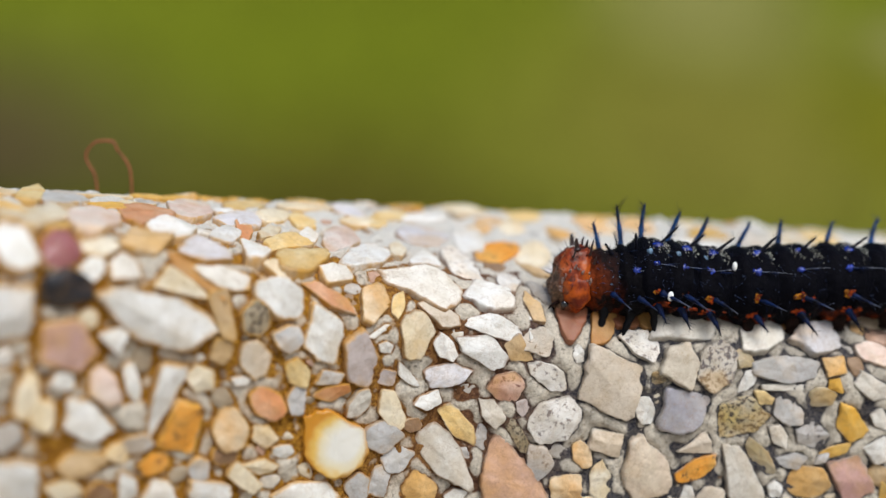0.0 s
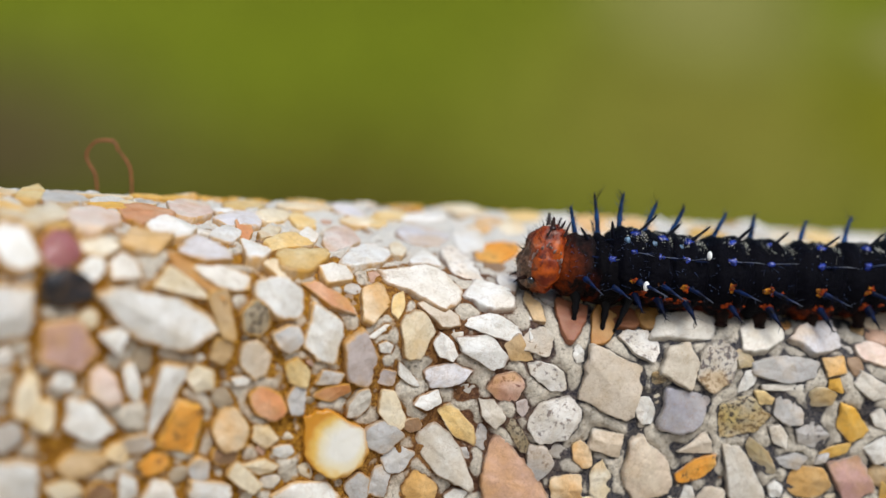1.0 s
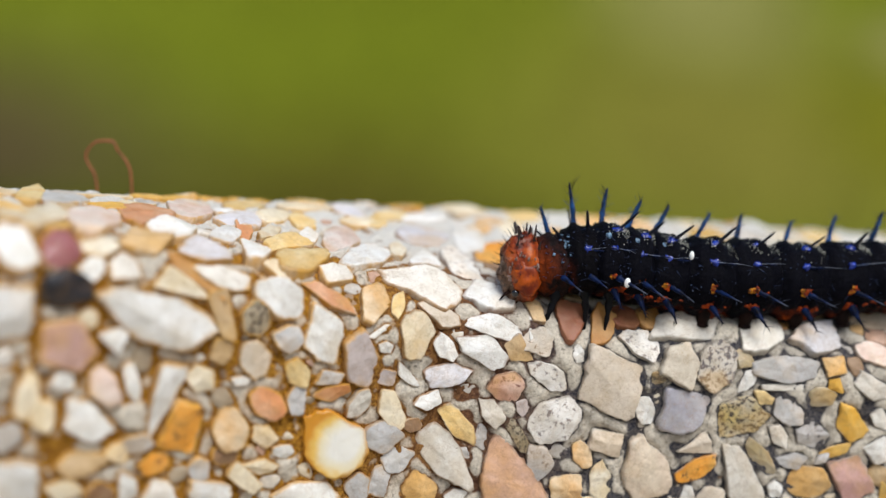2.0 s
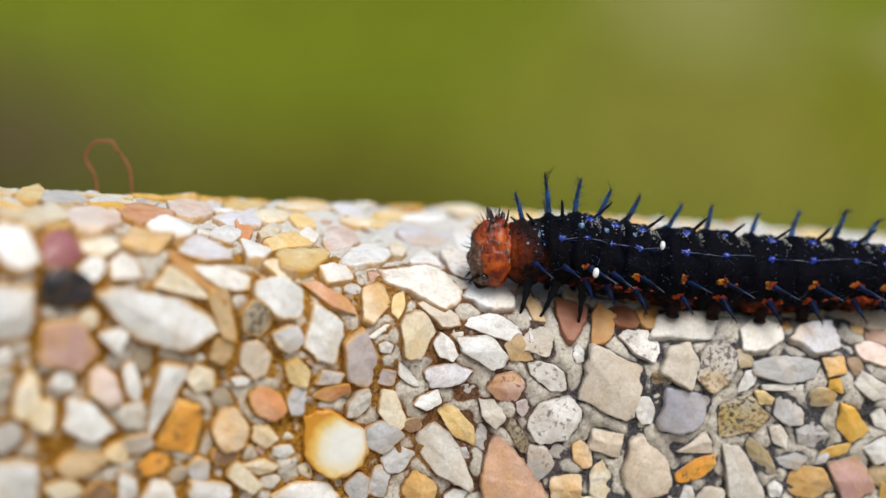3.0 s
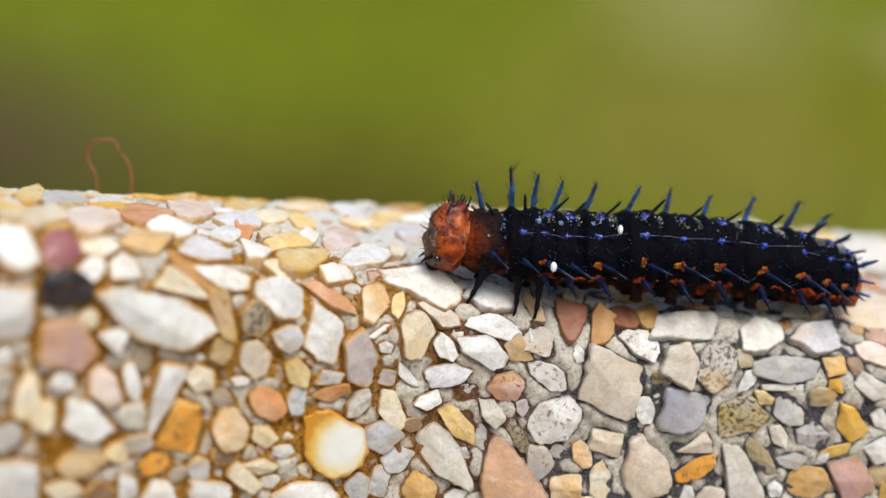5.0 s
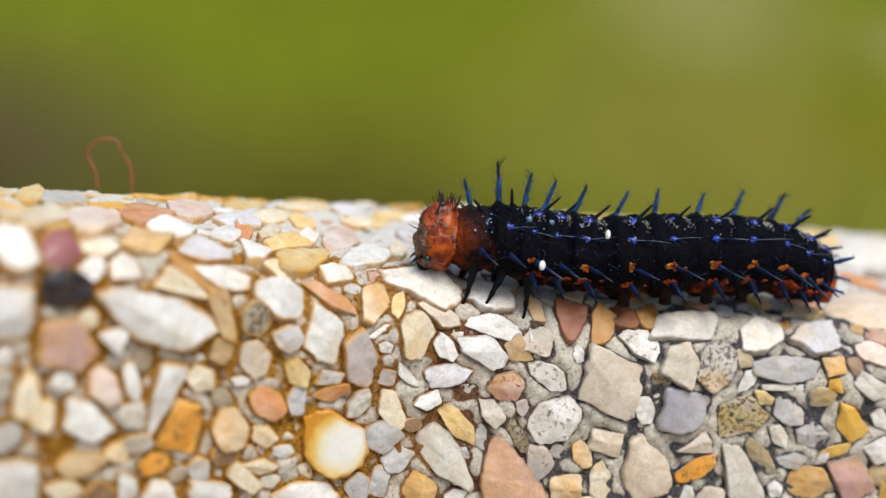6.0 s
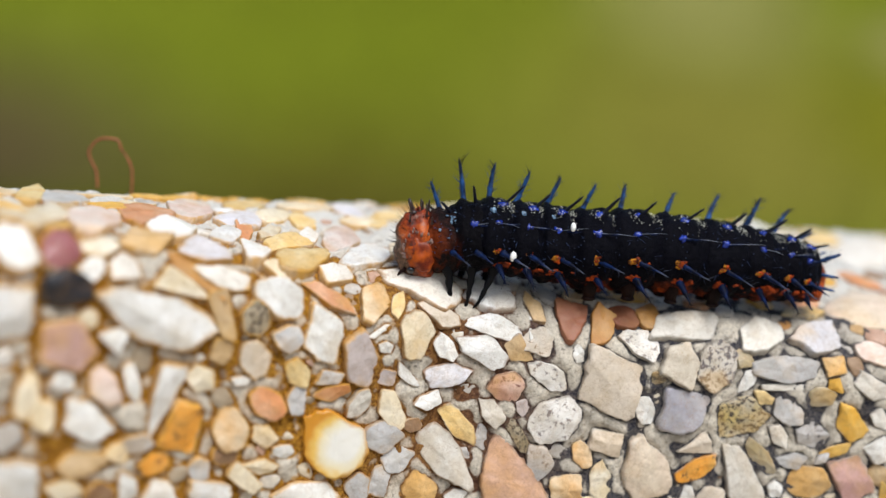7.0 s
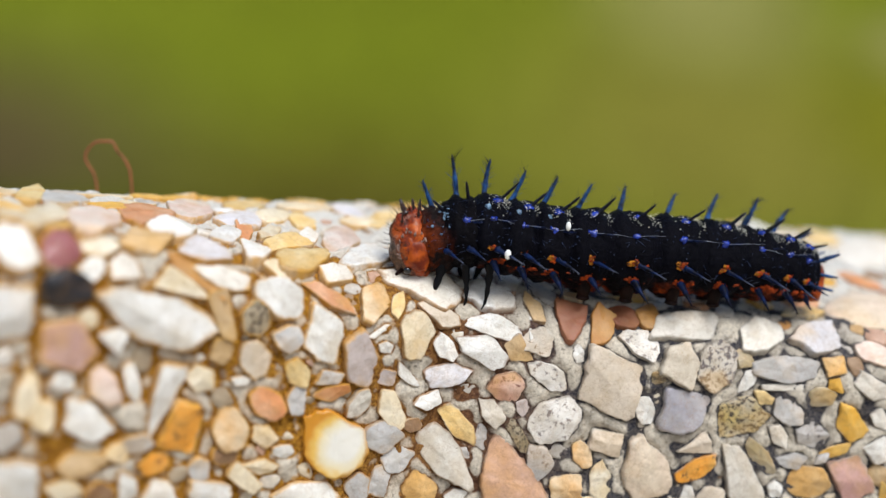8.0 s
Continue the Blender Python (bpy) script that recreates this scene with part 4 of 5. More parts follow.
head = part("head", head_mesh(), caterpillar, "glossy orange-brown head with dark blotches")
for side in (-1, 1):
    v, f = spine_geometry(BUGS, 1.15 * MM, 0.26 * MM, 9)
    part("horn", mesh_of("horn", v, f, HORN), head, "short dark branched horn", aim(Vector((-0.5, side * 1.3, 3.0)) * MM, (-0.25, side * 0.25, 1)))
    v, f = blob(0.75 * MM, 0.55 * MM, 0.8 * MM, 0.15, side)
    part("mandible", mesh_of("mandible", v, f, FOOT), head, "brown mouthpart", Matrix.Translation(Vector((-1.1, side * 0.6, -2.7)) * MM))
    v, f = tube([Vector(p) * MM for p in ((-1.4, side * 1.5, -2.1), (-2.0, side * 1.7, -2.4), (-2.4, side * 1.8, -2.9))], [0.20 * MM, 0.15 * MM, 0.05 * MM])
    part("antenna", mesh_of("antenna", v, f, FOOT), head)
    v, f = blob(1.35 * MM, 0.95 * MM, 1.75 * MM, 0.22, 4 + side, 28, 18)
    cheek = part("cheek", mesh_of("cheek", v, f, CHEEK), head, "glossy orange cheek lobe", pose(0.05 * MM, side * 2.05 * MM, -0.75 * MM, 0, -8, 0))
    v, f = blob(0.36 * MM, 0.26 * MM, 0.34 * MM, 0.05, 2, 12, 8)
    part("eye", mesh_of("eye", v, f, EYE), head, "small glossy black eye", Matrix.Translation(Vector((-1.0, side * 2.25, -2.15)) * MM))
    for ends, name in ((((-0.6, 1.6), (0.2, 1.25), (0.8, 0.55), (1.15, -0.2), (1.32, -1.0), (1.30, -1.7)), "pale grey seam behind the cheek"),
                       (((-1.0, 1.1), (-1.45, 0.4), (-1.55, -0.3), (-1.45, -1.1)), "pale grey seam before the cheek")):
        arc = [Vector((x, side * (2.8 * math.sqrt(1 - (x / 2.45) ** 2 - (z / 3.2) ** 2) + 0.10), z + BUGS.gauss(0, 0.12))) * MM for x, z in ends]
        grains = []
        for i in range(len(arc) - 1):
            for k in range(5):
                v, f = blob(BUGS.uniform(0.04, 0.13) * MM, BUGS.uniform(0.04, 0.09) * MM, BUGS.uniform(0.08, 0.22) * MM, 0.8, i + k * 3.1, 8, 6)
                c = arc[i].lerp(arc[i + 1], BUGS.random()) + Vector((BUGS.gauss(0, 0.10), 0, BUGS.gauss(0, 0.10))) * MM
                grains.append(([p + c for p in v], f))
        v, f = joined(grains)
        part("seam", mesh_of("seam", v, f, SEAM), head, name)
for x, y, z, length in ((0.3, -0.9, 3.1, 1.0), (0.7, -1.6, 2.7, 0.9), (-0.9, -2.0, 2.3, 0.8), (0.9, -0.5, 3.0, 1.1), (0.3, 0.9, 3.1, 1.0), (1.1, -2.2, 2.0, 0.8), (0.8, 1.6, 2.7, 0.9)):
    v, f = spine_geometry(BUGS, length * MM, 0.13 * MM, 3)
    part("spine", mesh_of("spine", v, f, HORN), head, "short dark spine", aim(Vector((x, y, z)) * MM, (0.1, y * 0.2, 1)))
hairs = []
for k in range(150):
    d = Vector((BUGS.uniform(-1, 0.3), BUGS.uniform(-1, 1), BUGS.uniform(-0.9, 1))).normalized()
    p = Vector((d.x * 2.1, d.y * 2.7, d.z * 3.2)) * MM
    hairs.append(tube([p, p + d * 0.4 * MM, p + (d + Vector((-0.2, 0, 0.25))) * BUGS.uniform(0.6, 0.95) * MM], [0.03 * MM, 0.02 * MM, 0.006 * MM], 4))
part("head_fuzz", mesh_of("head_fuzz", *joined(hairs), FOOT), head, "fine short hairs on the head")
dots = []
for k in range(60):
    d = Vector((BUGS.uniform(-1, 0.4), -BUGS.uniform(0.2, 1) * BUGS.choice((-1, 1)), BUGS.uniform(-0.8, 0.9))).normalized()
    v, f = blob(*(BUGS.uniform(0.05, 0.10) * MM for _ in range(3)), 0, k, 6, 4)
    dots.append(([p + Vector((d.x * 2.12, d.y * 2.72, d.z * 3.2)) * MM for p in v], f))
part("bumpy_skin", mesh_of("bumpy_skin", *joined(dots), WART), head, "small paler bumps on the head")

# jointed true legs on the first three segments, stumpy prolegs further back
legs = []
for key, reach in (("t1", 4.2), ("t2", 4.3), ("t3", 4.6)):
    radius = dict((s[0], s[1]) for s in SEGMENTS)[key]
    for side in (-1, 1):
        steps = ((0, 0, 0.6), (0.12, 0.25, -0.10), (0.15, 0.35, -0.24), (0.10, 0.42, -0.34), (0.08, 0.45, -0.50), (0.06, 0.42, -0.60), (0.00, 0.36, -0.76), (-0.06, 0.30, -0.86), (-0.34, 0.20, -1.0))
        pts = [Vector((x, side * y, z if z > 0 else z * reach)) * MM for x, y, z in steps]
        v, f = tube(pts, [k * MM for k in (0.74, 0.56, 0.33, 0.38, 0.22, 0.27, 0.14, 0.17, 0.03)], 10)
        leg = part("leg", mesh_of("leg", v, f, LEG), segments[key], "jointed black clawed leg")
        legs.append((leg, Vector((0.1, side * radius * 0.45, -radius * (BELLY[key] - 0.22))) * MM, len(legs)))
for key in ("a3", "a4", "a5", "a6"):
    radius = dict((s[0], s[1]) for s in SEGMENTS)[key]
    for side in (-1, 1):
        v, f = joined([tube([Vector(p) * MM for p in ((0, 0, 0.8), (0, side * 0.1, -0.5), (0, side * 0.1, -1.3))], [0.95 * MM, 0.68 * MM, 0.52 * MM], 12),
                       tube([Vector(p) * MM for p in ((0, side * 0.1, -1.2), (0, side * 0.1, -1.45), (0, side * 0.1, -1.6))], [0.54 * MM, 0.66 * MM, 0.42 * MM], 12)])
        part("proleg", mesh_of("proleg", v, f, FOOT), segments[key], "stumpy dark brown proleg", Matrix.Translation(Vector((0.0, side * radius * 0.42, -radius * 0.66)) * MM))
v, f = blob(1.15 * MM, 2.1 * MM, 2.05 * MM, 0.3, 5)
part("anal_plate", mesh_of("anal_plate", v, f, CHEEK), segments["a9"], "orange tail lobe", Matrix.Translation(Vector((1.75, 0, -0.45)) * MM))
for turn, lean, length in ((40, 62, 2.4), (75, 78, 2.6), (-35, 66, 2.2), (110, 70, 2.2)):
    add_spine(segments["a9"], 2.2, turn, 1.3, length, 0.24, lean, SPINE_BLUE, 7)

# ---- a loose fibre caught on the kerb ----
FIBRE = plain_material("russet_fibre", (0.24, 0.060, 0.02), (0.36, 0.11, 0.04), 0.5, 900)
FIBRE_BASE = Vector((-32.0, 13.0, 151.6)) * MM


def fibre_mesh():
    path = ((0, 0, -0.8), (-0.26, 0, 1.65), (-0.84, 0, 2.87), (-1.68, 0, 3.77), (-2.07, 0, 4.54), (-2.99, 0, 4.63), (-4.01, 0, 4.37), (-4.72, 0, 3.5), (-4.85, 0, 2.69), (-4.35, 0, 1.81), (-3.85, 0, 1.05), (-3.52, 0, -0.6))
    pts = [Vector(p) for p in path]
    fine = []
    for i in range(len(pts) - 1):
        a, b, c, d = pts[max(i - 1, 0)], pts[i], pts[i + 1], pts[min(i + 2, len(pts) - 1)]
        for k in range(5):
            t = k / 5
            fine.append((b * 2 + (c - a) * t + (a * 2 - b * 5 + c * 4 - d) * t * t + (b * 3 - a - c * 3 + d) * t ** 3) * 0.5 * MM)
    fine.append(pts[-1] * MM)
    return mesh_of("fibre", *tube(fine, [0.13 * MM] * len(fine), 8), FIBRE)


fibre = tagged(new("fibre", fibre_mesh()), "thin looped reddish-brown fibre standing on the kerb", "fibre")

# ---- the kerb's larger pebbles ----
stone(-20.6, -1.4, 5.7, 2.4, 164, 3, "cream", 112, -0.08, 0.00)
stone(-18.3, -0.2, 5.6, 2.2, 170, 6, "ivory", 10, -0.47, 0.14)
stone(-15.2, -3.4, 3.1, 2.9, 80, 6, "olive", 59, -0.06, 0.07)
stone(16.7, -6.0, 8.2, 6.4, 138, 4, "greige", 26, -0.11, -0.10)
stone(20.3, -8.2, 2.5, 2.3, 136, 6, "white", 11, 0.05, -0.39)
stone(19.1, -1.9, 4.2, 2.6, 164, 6, "speck", 43, -0.44, -0.19)
stone(23.5, 0.2, 8.5, 3.8, -159, 4, "ivory", 61, -0.04, -0.20)
stone(23.3, -3.3, 4.3, 3.9, 73, 5, "pearl", 37, -0.38, 0.13, 40)
stone(26.8, -3.4, 5.3, 3.6, 86, 6, "mottle", 30, 0.00, -0.03)
stone(24.0, -7.9, 5.6, 4.7, -168, 4, "slate", 73, 0.32, -0.00)
stone(29.8, -8.0, 5.4, 4.1, 177, 5, "lichen", 19, 0.42, 0.15, 40)
stone(16.9, -11.6, 3.8, 3.0, 151, 4, "greige", 25, -0.04, 0.19)
stone(20.8, -13.7, 6.6, 4.7, 114, 6, "pink2", 58, -0.43, -0.00)
stone(14.7, -13.0, 2.9, 1.9, 107, 6, "peach", 23, -0.13, 0.22)
stone(16.8, -15.2, 4.1, 2.3, 98, 5, "cream", 31, -0.36, 0.17)
stone(25.9, -10.9, 4.0, 2.1, -170, 3, "greige", 95, -0.43, 0.36)
stone(25.8, -13.5, 4.5, 2.0, -148, 6, "orange", 58, -0.00, 0.01)
stone(30.1, -13.7, 7.4, 3.3, 118, 4, "ivory", 72, -0.53, -0.03)
stone(32.0, -12.0, 4.5, 1.8, 133, 6, "olive2", 59, 0.08, 0.00)
stone(25.3, -16.0, 1.8, 1.3, 97, 4, "white", 86, -0.45, -0.04)
stone(31.2, 0.0, 4.6, 4.1, -172, 6, "ivory", 9, 0.24, 0.23)
stone(36.2, -0.1, 5.7, 3.7, -172, 5, "lilac", 47, -0.43, 0.11, 40)
stone(33.3, -3.3, 6.8, 2.7, -176, 6, "grey", 56, -0.12, -0.06)
stone(33.5, -5.0, 5.2, 0.8, 180, 4, "ivory", 22, -0.05, 0.33, 40)
stone(29.7, -4.8, 2.7, 1.2, 54, 6, "white", 38, 0.54, 0.10)
stone(38.3, -2.7, 2.7, 2.5, -143, 4, "tan3", 63, 0.20, -0.09, 40)
stone(31.7, -6.1, 2.0, 1.5, 178, 5, "sand", 6, 0.51, -0.38)
stone(34.2, -7.3, 3.7, 2.5, 147, 6, "grey", 18, 0.20, -0.09)
stone(36.8, -9.5, 3.4, 2.7, 1, 5, "grey2", 39, 0.18, -0.14, 40)
stone(33.6, -9.8, 2.7, 1.6, 118, 5, "ivory", 6, 0.01, 0.13)
stone(40.3, -7.9, 4.5, 2.6, 117, 5, "amber", 55, -0.45, 0.17, 40)
stone(39.2, -11.0, 3.2, 1.3, -169, 5, "amber", 51, -0.22, 0.38, 40)
stone(36.9, -14.2, 4.6, 3.2, 172, 6, "tan3", 38, -0.02, 0.13)
stone(41.1, -13.5, 5.7, 4.6, 146, 4, "mauvepink", 57, -0.29, -0.16)
stone(42.2, -4.6, 4.3, 2.2, 163, 5, "ivory", 53, 0.36, -0.21)
stone(43.5, -7.7, 2.4, 1.8, 131, 5, "ivory", 69, 0.13, 0.12, 40)
stone(43.7, -10.6, 3.8, 2.8, 178, 4, "white", 41, -0.09, 0.04)
stone(42.5, -1.3, 4.6, 2.3, 160, 6, "pink", 26, 0.07, 0.04)
stone(13.4, -3.5, 1.3, 1.8, 161, 5, "white", 36, 0.22, -0.45, 40)
stone(33.8, -15.0, 1.6, 1.9, -173, 5, "white", 15, 0.03, -0.04)
stone(12.6, -0.4, 4.7, 4.5, 95, 3, "rust2", 116, -0.42, 0.08)
stone(15.5, -0.4, 3.7, 3.1, 111, 5, "tan2", 3, -0.41, -0.52)
stone(4.5, -4.3, 5.2, 2.8, 170, 5, "white", 4, -0.36, -0.21)
stone(5.1, -2.1, 5.6, 2.2, -177, 6, "white", 30, -0.54, -0.43)
stone(1.1, -4.5, 3.0, 1.9, 148, 6, "white", 49, 0.25, -0.16)
stone(-1.8, -3.5, 4.8, 3.4, 81, 5, "cream", 45, 0.22, 0.10)
stone(0.4, -1.4, 3.8, 2.4, 178, 5, "greige", 14, 0.55, -0.57, 40)
stone(-5.7, -1.0, 4.5, 2.8, 68, 5, "peach", 35, 0.34, -0.02)
stone(-3.6, -1.1, 2.6, 1.5, 88, 5, "sand", 68, 0.17, -0.41)
stone(-9.5, -0.9, 5.6, 1.6, 154, 5, "salmon", 58, -0.08, 0.01, 40)
stone(-9.7, -4.2, 6.1, 4.0, 106, 4, "white", 60, -0.20, 0.01)
stone(-6.5, -6.0, 5.2, 3.8, 90, 5, "mauve2", 41, 0.01, 0.28)
stone(-4.4, -4.9, 1.2, 1.5, 47, 5, "white", 0, -0.14, -0.31)
stone(-5.0, -3.5, 2.7, 0.6, -144, 4, "white", 15, 0.08, -0.01, 40)
stone(-9.3, 1.9, 4.3, 3.1, -138, 4, "ivory", 49, 0.33, -0.33, 40)
stone(-7.1, 6.5, 9.2, 3.7, 55, 6, "white", 28, 0.05, -0.40)
stone(-10.0, 11.1, 8.9, 3.3, 53, 6, "pink", 30, 0.27, 0.12)
stone(-12.3, 4.1, 7.7, 4.2, 30, 6, "sand", 46, -0.37, 0.23)
stone(-1.6, 1.7, 8.2, 4.9, 171, 5, "ivory", 2, -0.49, -0.13)
stone(1.6, -6.9, 4.8, 2.4, -165, 5, "lilac", 1, 0.29, -0.11)
stone(-2.1, -7.6, 3.2, 1.6, 140, 3, "white", 3, -0.49, -0.39)
stone(-0.2, -9.5, 2.9, 1.8, -171, 5, "white", 60, -0.34, 0.19, 40)
stone(2.8, -11.6, 5.3, 2.1, 144, 5, "sand", 52, -0.01, -0.11)
stone(5.7, -9.9, 3.5, 2.1, 143, 5, "ivory", 28, -0.26, -0.21, 40)
stone(2.1, -15.0, 8.2, 3.4, 137, 6, "ivory", 56, 0.51, -0.02)
stone(7.2, -16.2, 9.2, 6.5, 144, 3, "salmon2", 42, 0.45, 0.29)
stone(7.0, -7.4, 3.6, 2.9, -176, 6, "brown2", 40, -0.19, 0.04)
stone(11.8, -10.0, 5.4, 4.5, -146, 6, "speck", 9, 0.00, 0.07)
stone(10.6, -5.8, 4.1, 2.3, 165, 6, "speck", 10, -0.29, -0.23)
stone(-8.3, -13.8, 7.2, 5.7, 133, 6, "honey", 55, -0.30, 0.11)
stone(-6.4, -10.3, 2.8, 2.2, 41, 6, "ivory", 54, 0.23, 0.26)
stone(-3.3, -10.6, 3.8, 2.7, 103, 5, "cream", 13, -0.31, 0.52)
stone(-8.5, -9.2, 3.2, 1.5, -149, 5, "rust", 9, 0.28, -0.49)
stone(-13.8, -10.7, 3.5, 2.9, 177, 6, "salmon", 14, 0.01, -0.31)
stone(-14.0, -13.5, 2.6, 1.9, 145, 5, "cream", 36, -0.13, 0.07, 40)
stone(-11.5, -7.9, 3.1, 2.2, 132, 5, "sand", 67, -0.06, 0.03)
stone(-0.4, -18.0, 3.5, 3.3, -146, 5, "tan3", 56, -0.41, -0.20)
stone(-10.3, -18.8, 6.2, 2.5, 9, 6, "white", 5, 0.42, -0.32)
stone(9.0, 0.5, 3.9, 1.5, 120, 5, "tan", 11, -0.31, -0.15, 40)
stone(8.8, -1.7, 2.1, 1.3, 119, 3, "white", 43, 0.13, -0.41)
stone(13.5, -16.5, 3.4, 3.0, -162, 4, "peach", 81, -0.05, -0.04)
stone(3.9, -14.3, 2.0, 1.1, 148, 4, "grey2", 42, 0.21, -0.37, 40)
stone(-13.6, -1.4, 5.1, 3.6, 160, 6, "white", 10, -0.24, 0.02)
stone(6.6, 4.3, 6.3, 2.5, 88, 5, "speck", 16, 0.23, -0.27)
stone(-22.5, -4.1, 9.8, 4.5, 161, 6, "white", 1, -0.40, 0.29)
stone(-28.6, -2.8, 4.1, 3.3, -143, 6, "black", 20, -0.13, -0.29)
stone(-29.4, 0.3, 4.3, 3.4, 55, 0, "mauve")
stone(-28.2, -7.0, 5.2, 4.1, 158, 5, "mauvepink", 24, 0.19, -0.01)
stone(-31.9, -5.3, 5.0, 4.2, 87, 4, "white", 16, 0.04, 0.02)
stone(-26.9, -13.0, 4.5, 3.3, 124, 5, "white", 61, -0.30, 0.29)
stone(-25.7, -10.1, 3.5, 2.7, 101, 6, "pink", 41, -0.20, 0.42)
stone(-23.9, -9.7, 3.2, 1.5, 126, 5, "white", 45, 0.14, -0.49)
stone(-21.9, -10.5, 6.9, 3.2, 69, 3, "white", 14, -0.36, 0.12)
stone(-20.2, -13.1, 5.2, 3.6, 96, 4, "orange", 71, -0.27, -0.07)
stone(-19.1, -8.9, 2.5, 2.6, 107, 5, "cream", 46, 0.03, 0.22, 40)
stone(-16.6, -13.1, 4.1, 3.4, 97, 6, "peach", 11, -0.10, 0.14)
stone(-30.6, -11.3, 4.5, 1.9, 96, 6, "cream", 32, -0.32, -0.14)
stone(-28.4, -10.0, 1.9, 1.9, 135, 5, "white", 34, 0.14, 0.22, 40)
stone(-31.2, -18.2, 4.4, 4.1, -162, 4, "white", 73, 0.00, -0.17, 40)
stone(-26.8, -16.5, 4.6, 2.1, -166, 6, "tan", 24, 0.38, -0.04)
stone(-22.0, -16.3, 2.7, 2.0, 30, 5, "orange", 41, 0.07, -0.10, 40)
stone(-21.3, -18.9, 3.3, 2.1, 156, 5, "white", 11, 0.53, 0.07)
stone(-24.4, 3.0, 4.1, 5.5, 112, 4, "buff", 39, -0.31, -0.05, 40)
stone(-26.8, 13.3, 8.7, 4.8, 65, 6, "salmon", 36, 0.42, 0.14)
stone(-29.2, 8.3, 11.2, 5.1, 75, 6, "pink", 36, 0.23, -0.46)
stone(-19.7, 2.4, 4.7, 3.1, 162, 5, "lilac", 57, 0.50, 0.03)
stone(-23.3, 7.9, 5.4, 4.9, -163, 5, "white", 4, 0.16, 0.35)
stone(-35.0, 22.3, 14.4, 4.6, 71, 5, "grey", 46, -0.22, -0.48, 40)
stone(-37.6, 23.9, 18.3, 2.3, 67, 5, "sand", 41, -0.37, 0.09)
stone(-25.1, -0.4, 2.7, 2.9, 106, 5, "ivory", 27, -0.45, 0.01, 40)
stone(-15.0, -6.9, 3.6, 2.9, 105, 6, "greige", 15, 0.10, 0.07)
stone(-16.0, -8.9, 1.6, 1.0, 166, 5, "white", 52, 0.03, 0.47, 40)
stone(-24.2, 18.3, 10.0, 4.5, 60, 6, "pink", 1, 0.12, 0.16)
stone(-19.4, 15.1, 7.0, 4.4, 52, 5, "lilac", 68, -0.01, -0.17, 40)
stone(-18.2, 10.5, 7.1, 1.7, 72, 5, "salmon", 6, 0.53, -0.20, 40)
stone(-14.5, 7.7, 6.8, 2.9, 42, 4, "sand", 64, 0.54, -0.30)
stone(-2.2, 14.5, 6.5, 5.4, -176, 6, "lilac", 37, -0.17, 0.23)
stone(2.6, 14.1, 8.0, 4.0, 57, 4, "white", 46, 0.16, 0.19)
stone(5.6, 12.1, 6.4, 4.0, 36, 6, "orange", 58, -0.23, 0.26)
stone(2.0, 7.4, 7.9, 3.8, 101, 6, "speck", 11, 0.04, -0.13)
stone(-1.9, 8.0, 3.7, 4.6, 86, 3, "white", 50, 0.26, -0.32)
stone(-4.4, 9.8, 4.7, 1.8, 72, 5, "cream", 23, -0.08, -0.13)
stone(-16.3, 11.5, 5.6, 1.9, 62, 5, "cream", 48, -0.07, -0.45, 40)
stone(-14.1, 17.0, 4.9, 3.1, 80, 5, "sand", 36, -0.11, -0.11)
stone(-20.2, 22.0, 4.3, 5.1, 162, 5, "sand", 21, -0.07, 0.34)
stone(-12.8, 11.1, 4.4, 2.3, 76, 5, "white", 23, 0.07, -0.57)
stone(-38.6, 20.5, 5.5, 2.3, 69, 0, "cream")
stone(-32.3, 24.6, 5.0, 3.6, 11, 4, "cream")
stone(-29.3, 26.5, 3.6, 2.5, -34, 0, "amber")
stone(-28.9, 20.2, 4.5, 2.4, -6, 4, "cream")
stone(-32.0, 5.9, 8.4, 3.4, 53, 5, "cream")
stone(-33.9, 5.5, 6.3, 2.1, 72, 5, "cream")
stone(-30.2, 3.2, 3.3, 1.1, 35, 4, "amber")
stone(-32.3, -0.1, 3.5, 4.5, 9, 6, "white")
stone(-27.1, 1.3, 3.4, 2.3, 10, 5, "cream")
stone(-27.1, -1.0, 2.3, 2.3, 8, 5, "white")
stone(-19.9, -0.3, 6.3, 1.6, -32, 4, "tan2")
stone(-19.4, 9.1, 5.0, 2.5, 50, 5, "white")
stone(-25.2, -6.3, 2.7, 2.6, 5, 3, "white")
stone(-27.0, -4.9, 1.7, 1.7, 6, 5, "cream")
stone(-29.6, -12.9, 2.2, 2.9, 3, 6, "cream")
stone(-28.1, -18.8, 3.3, 1.8, 1, 5, "cream")
stone(-23.8, -18.4, 2.0, 2.9, 1, 4, "white")
stone(-25.8, -18.9, 2.8, 1.9, 1, 5, "brown")
stone(-24.7, -15.5, 2.1, 1.9, 2, 6, "cream")
stone(-23.2, -14.7, 2.9, 1.9, 2, 5, "grey")
stone(-21.4, 18.8, 2.8, 1.8, 27, 0, "white")
stone(-17.0, 17.8, 5.9, 3.2, 54, 0, "cream")
stone(-14.5, 22.1, 6.3, 3.0, -5, 0, "cream")
stone(-8.5, 17.8, 5.2, 2.9, 23, 0, "cream")
stone(-16.4, 4.1, 5.8, 3.0, 65, 4, "white")
stone(-14.2, 1.4, 3.0, 2.4, -33, 4, "cream")
stone(-17.7, -3.5, 2.0, 4.7, 20, 4, "tan")
stone(-12.5, -4.9, 3.1, 2.5, 5, 6, "grey")
stone(-17.6, -6.5, 2.1, 2.5, 5, 5, "tan")
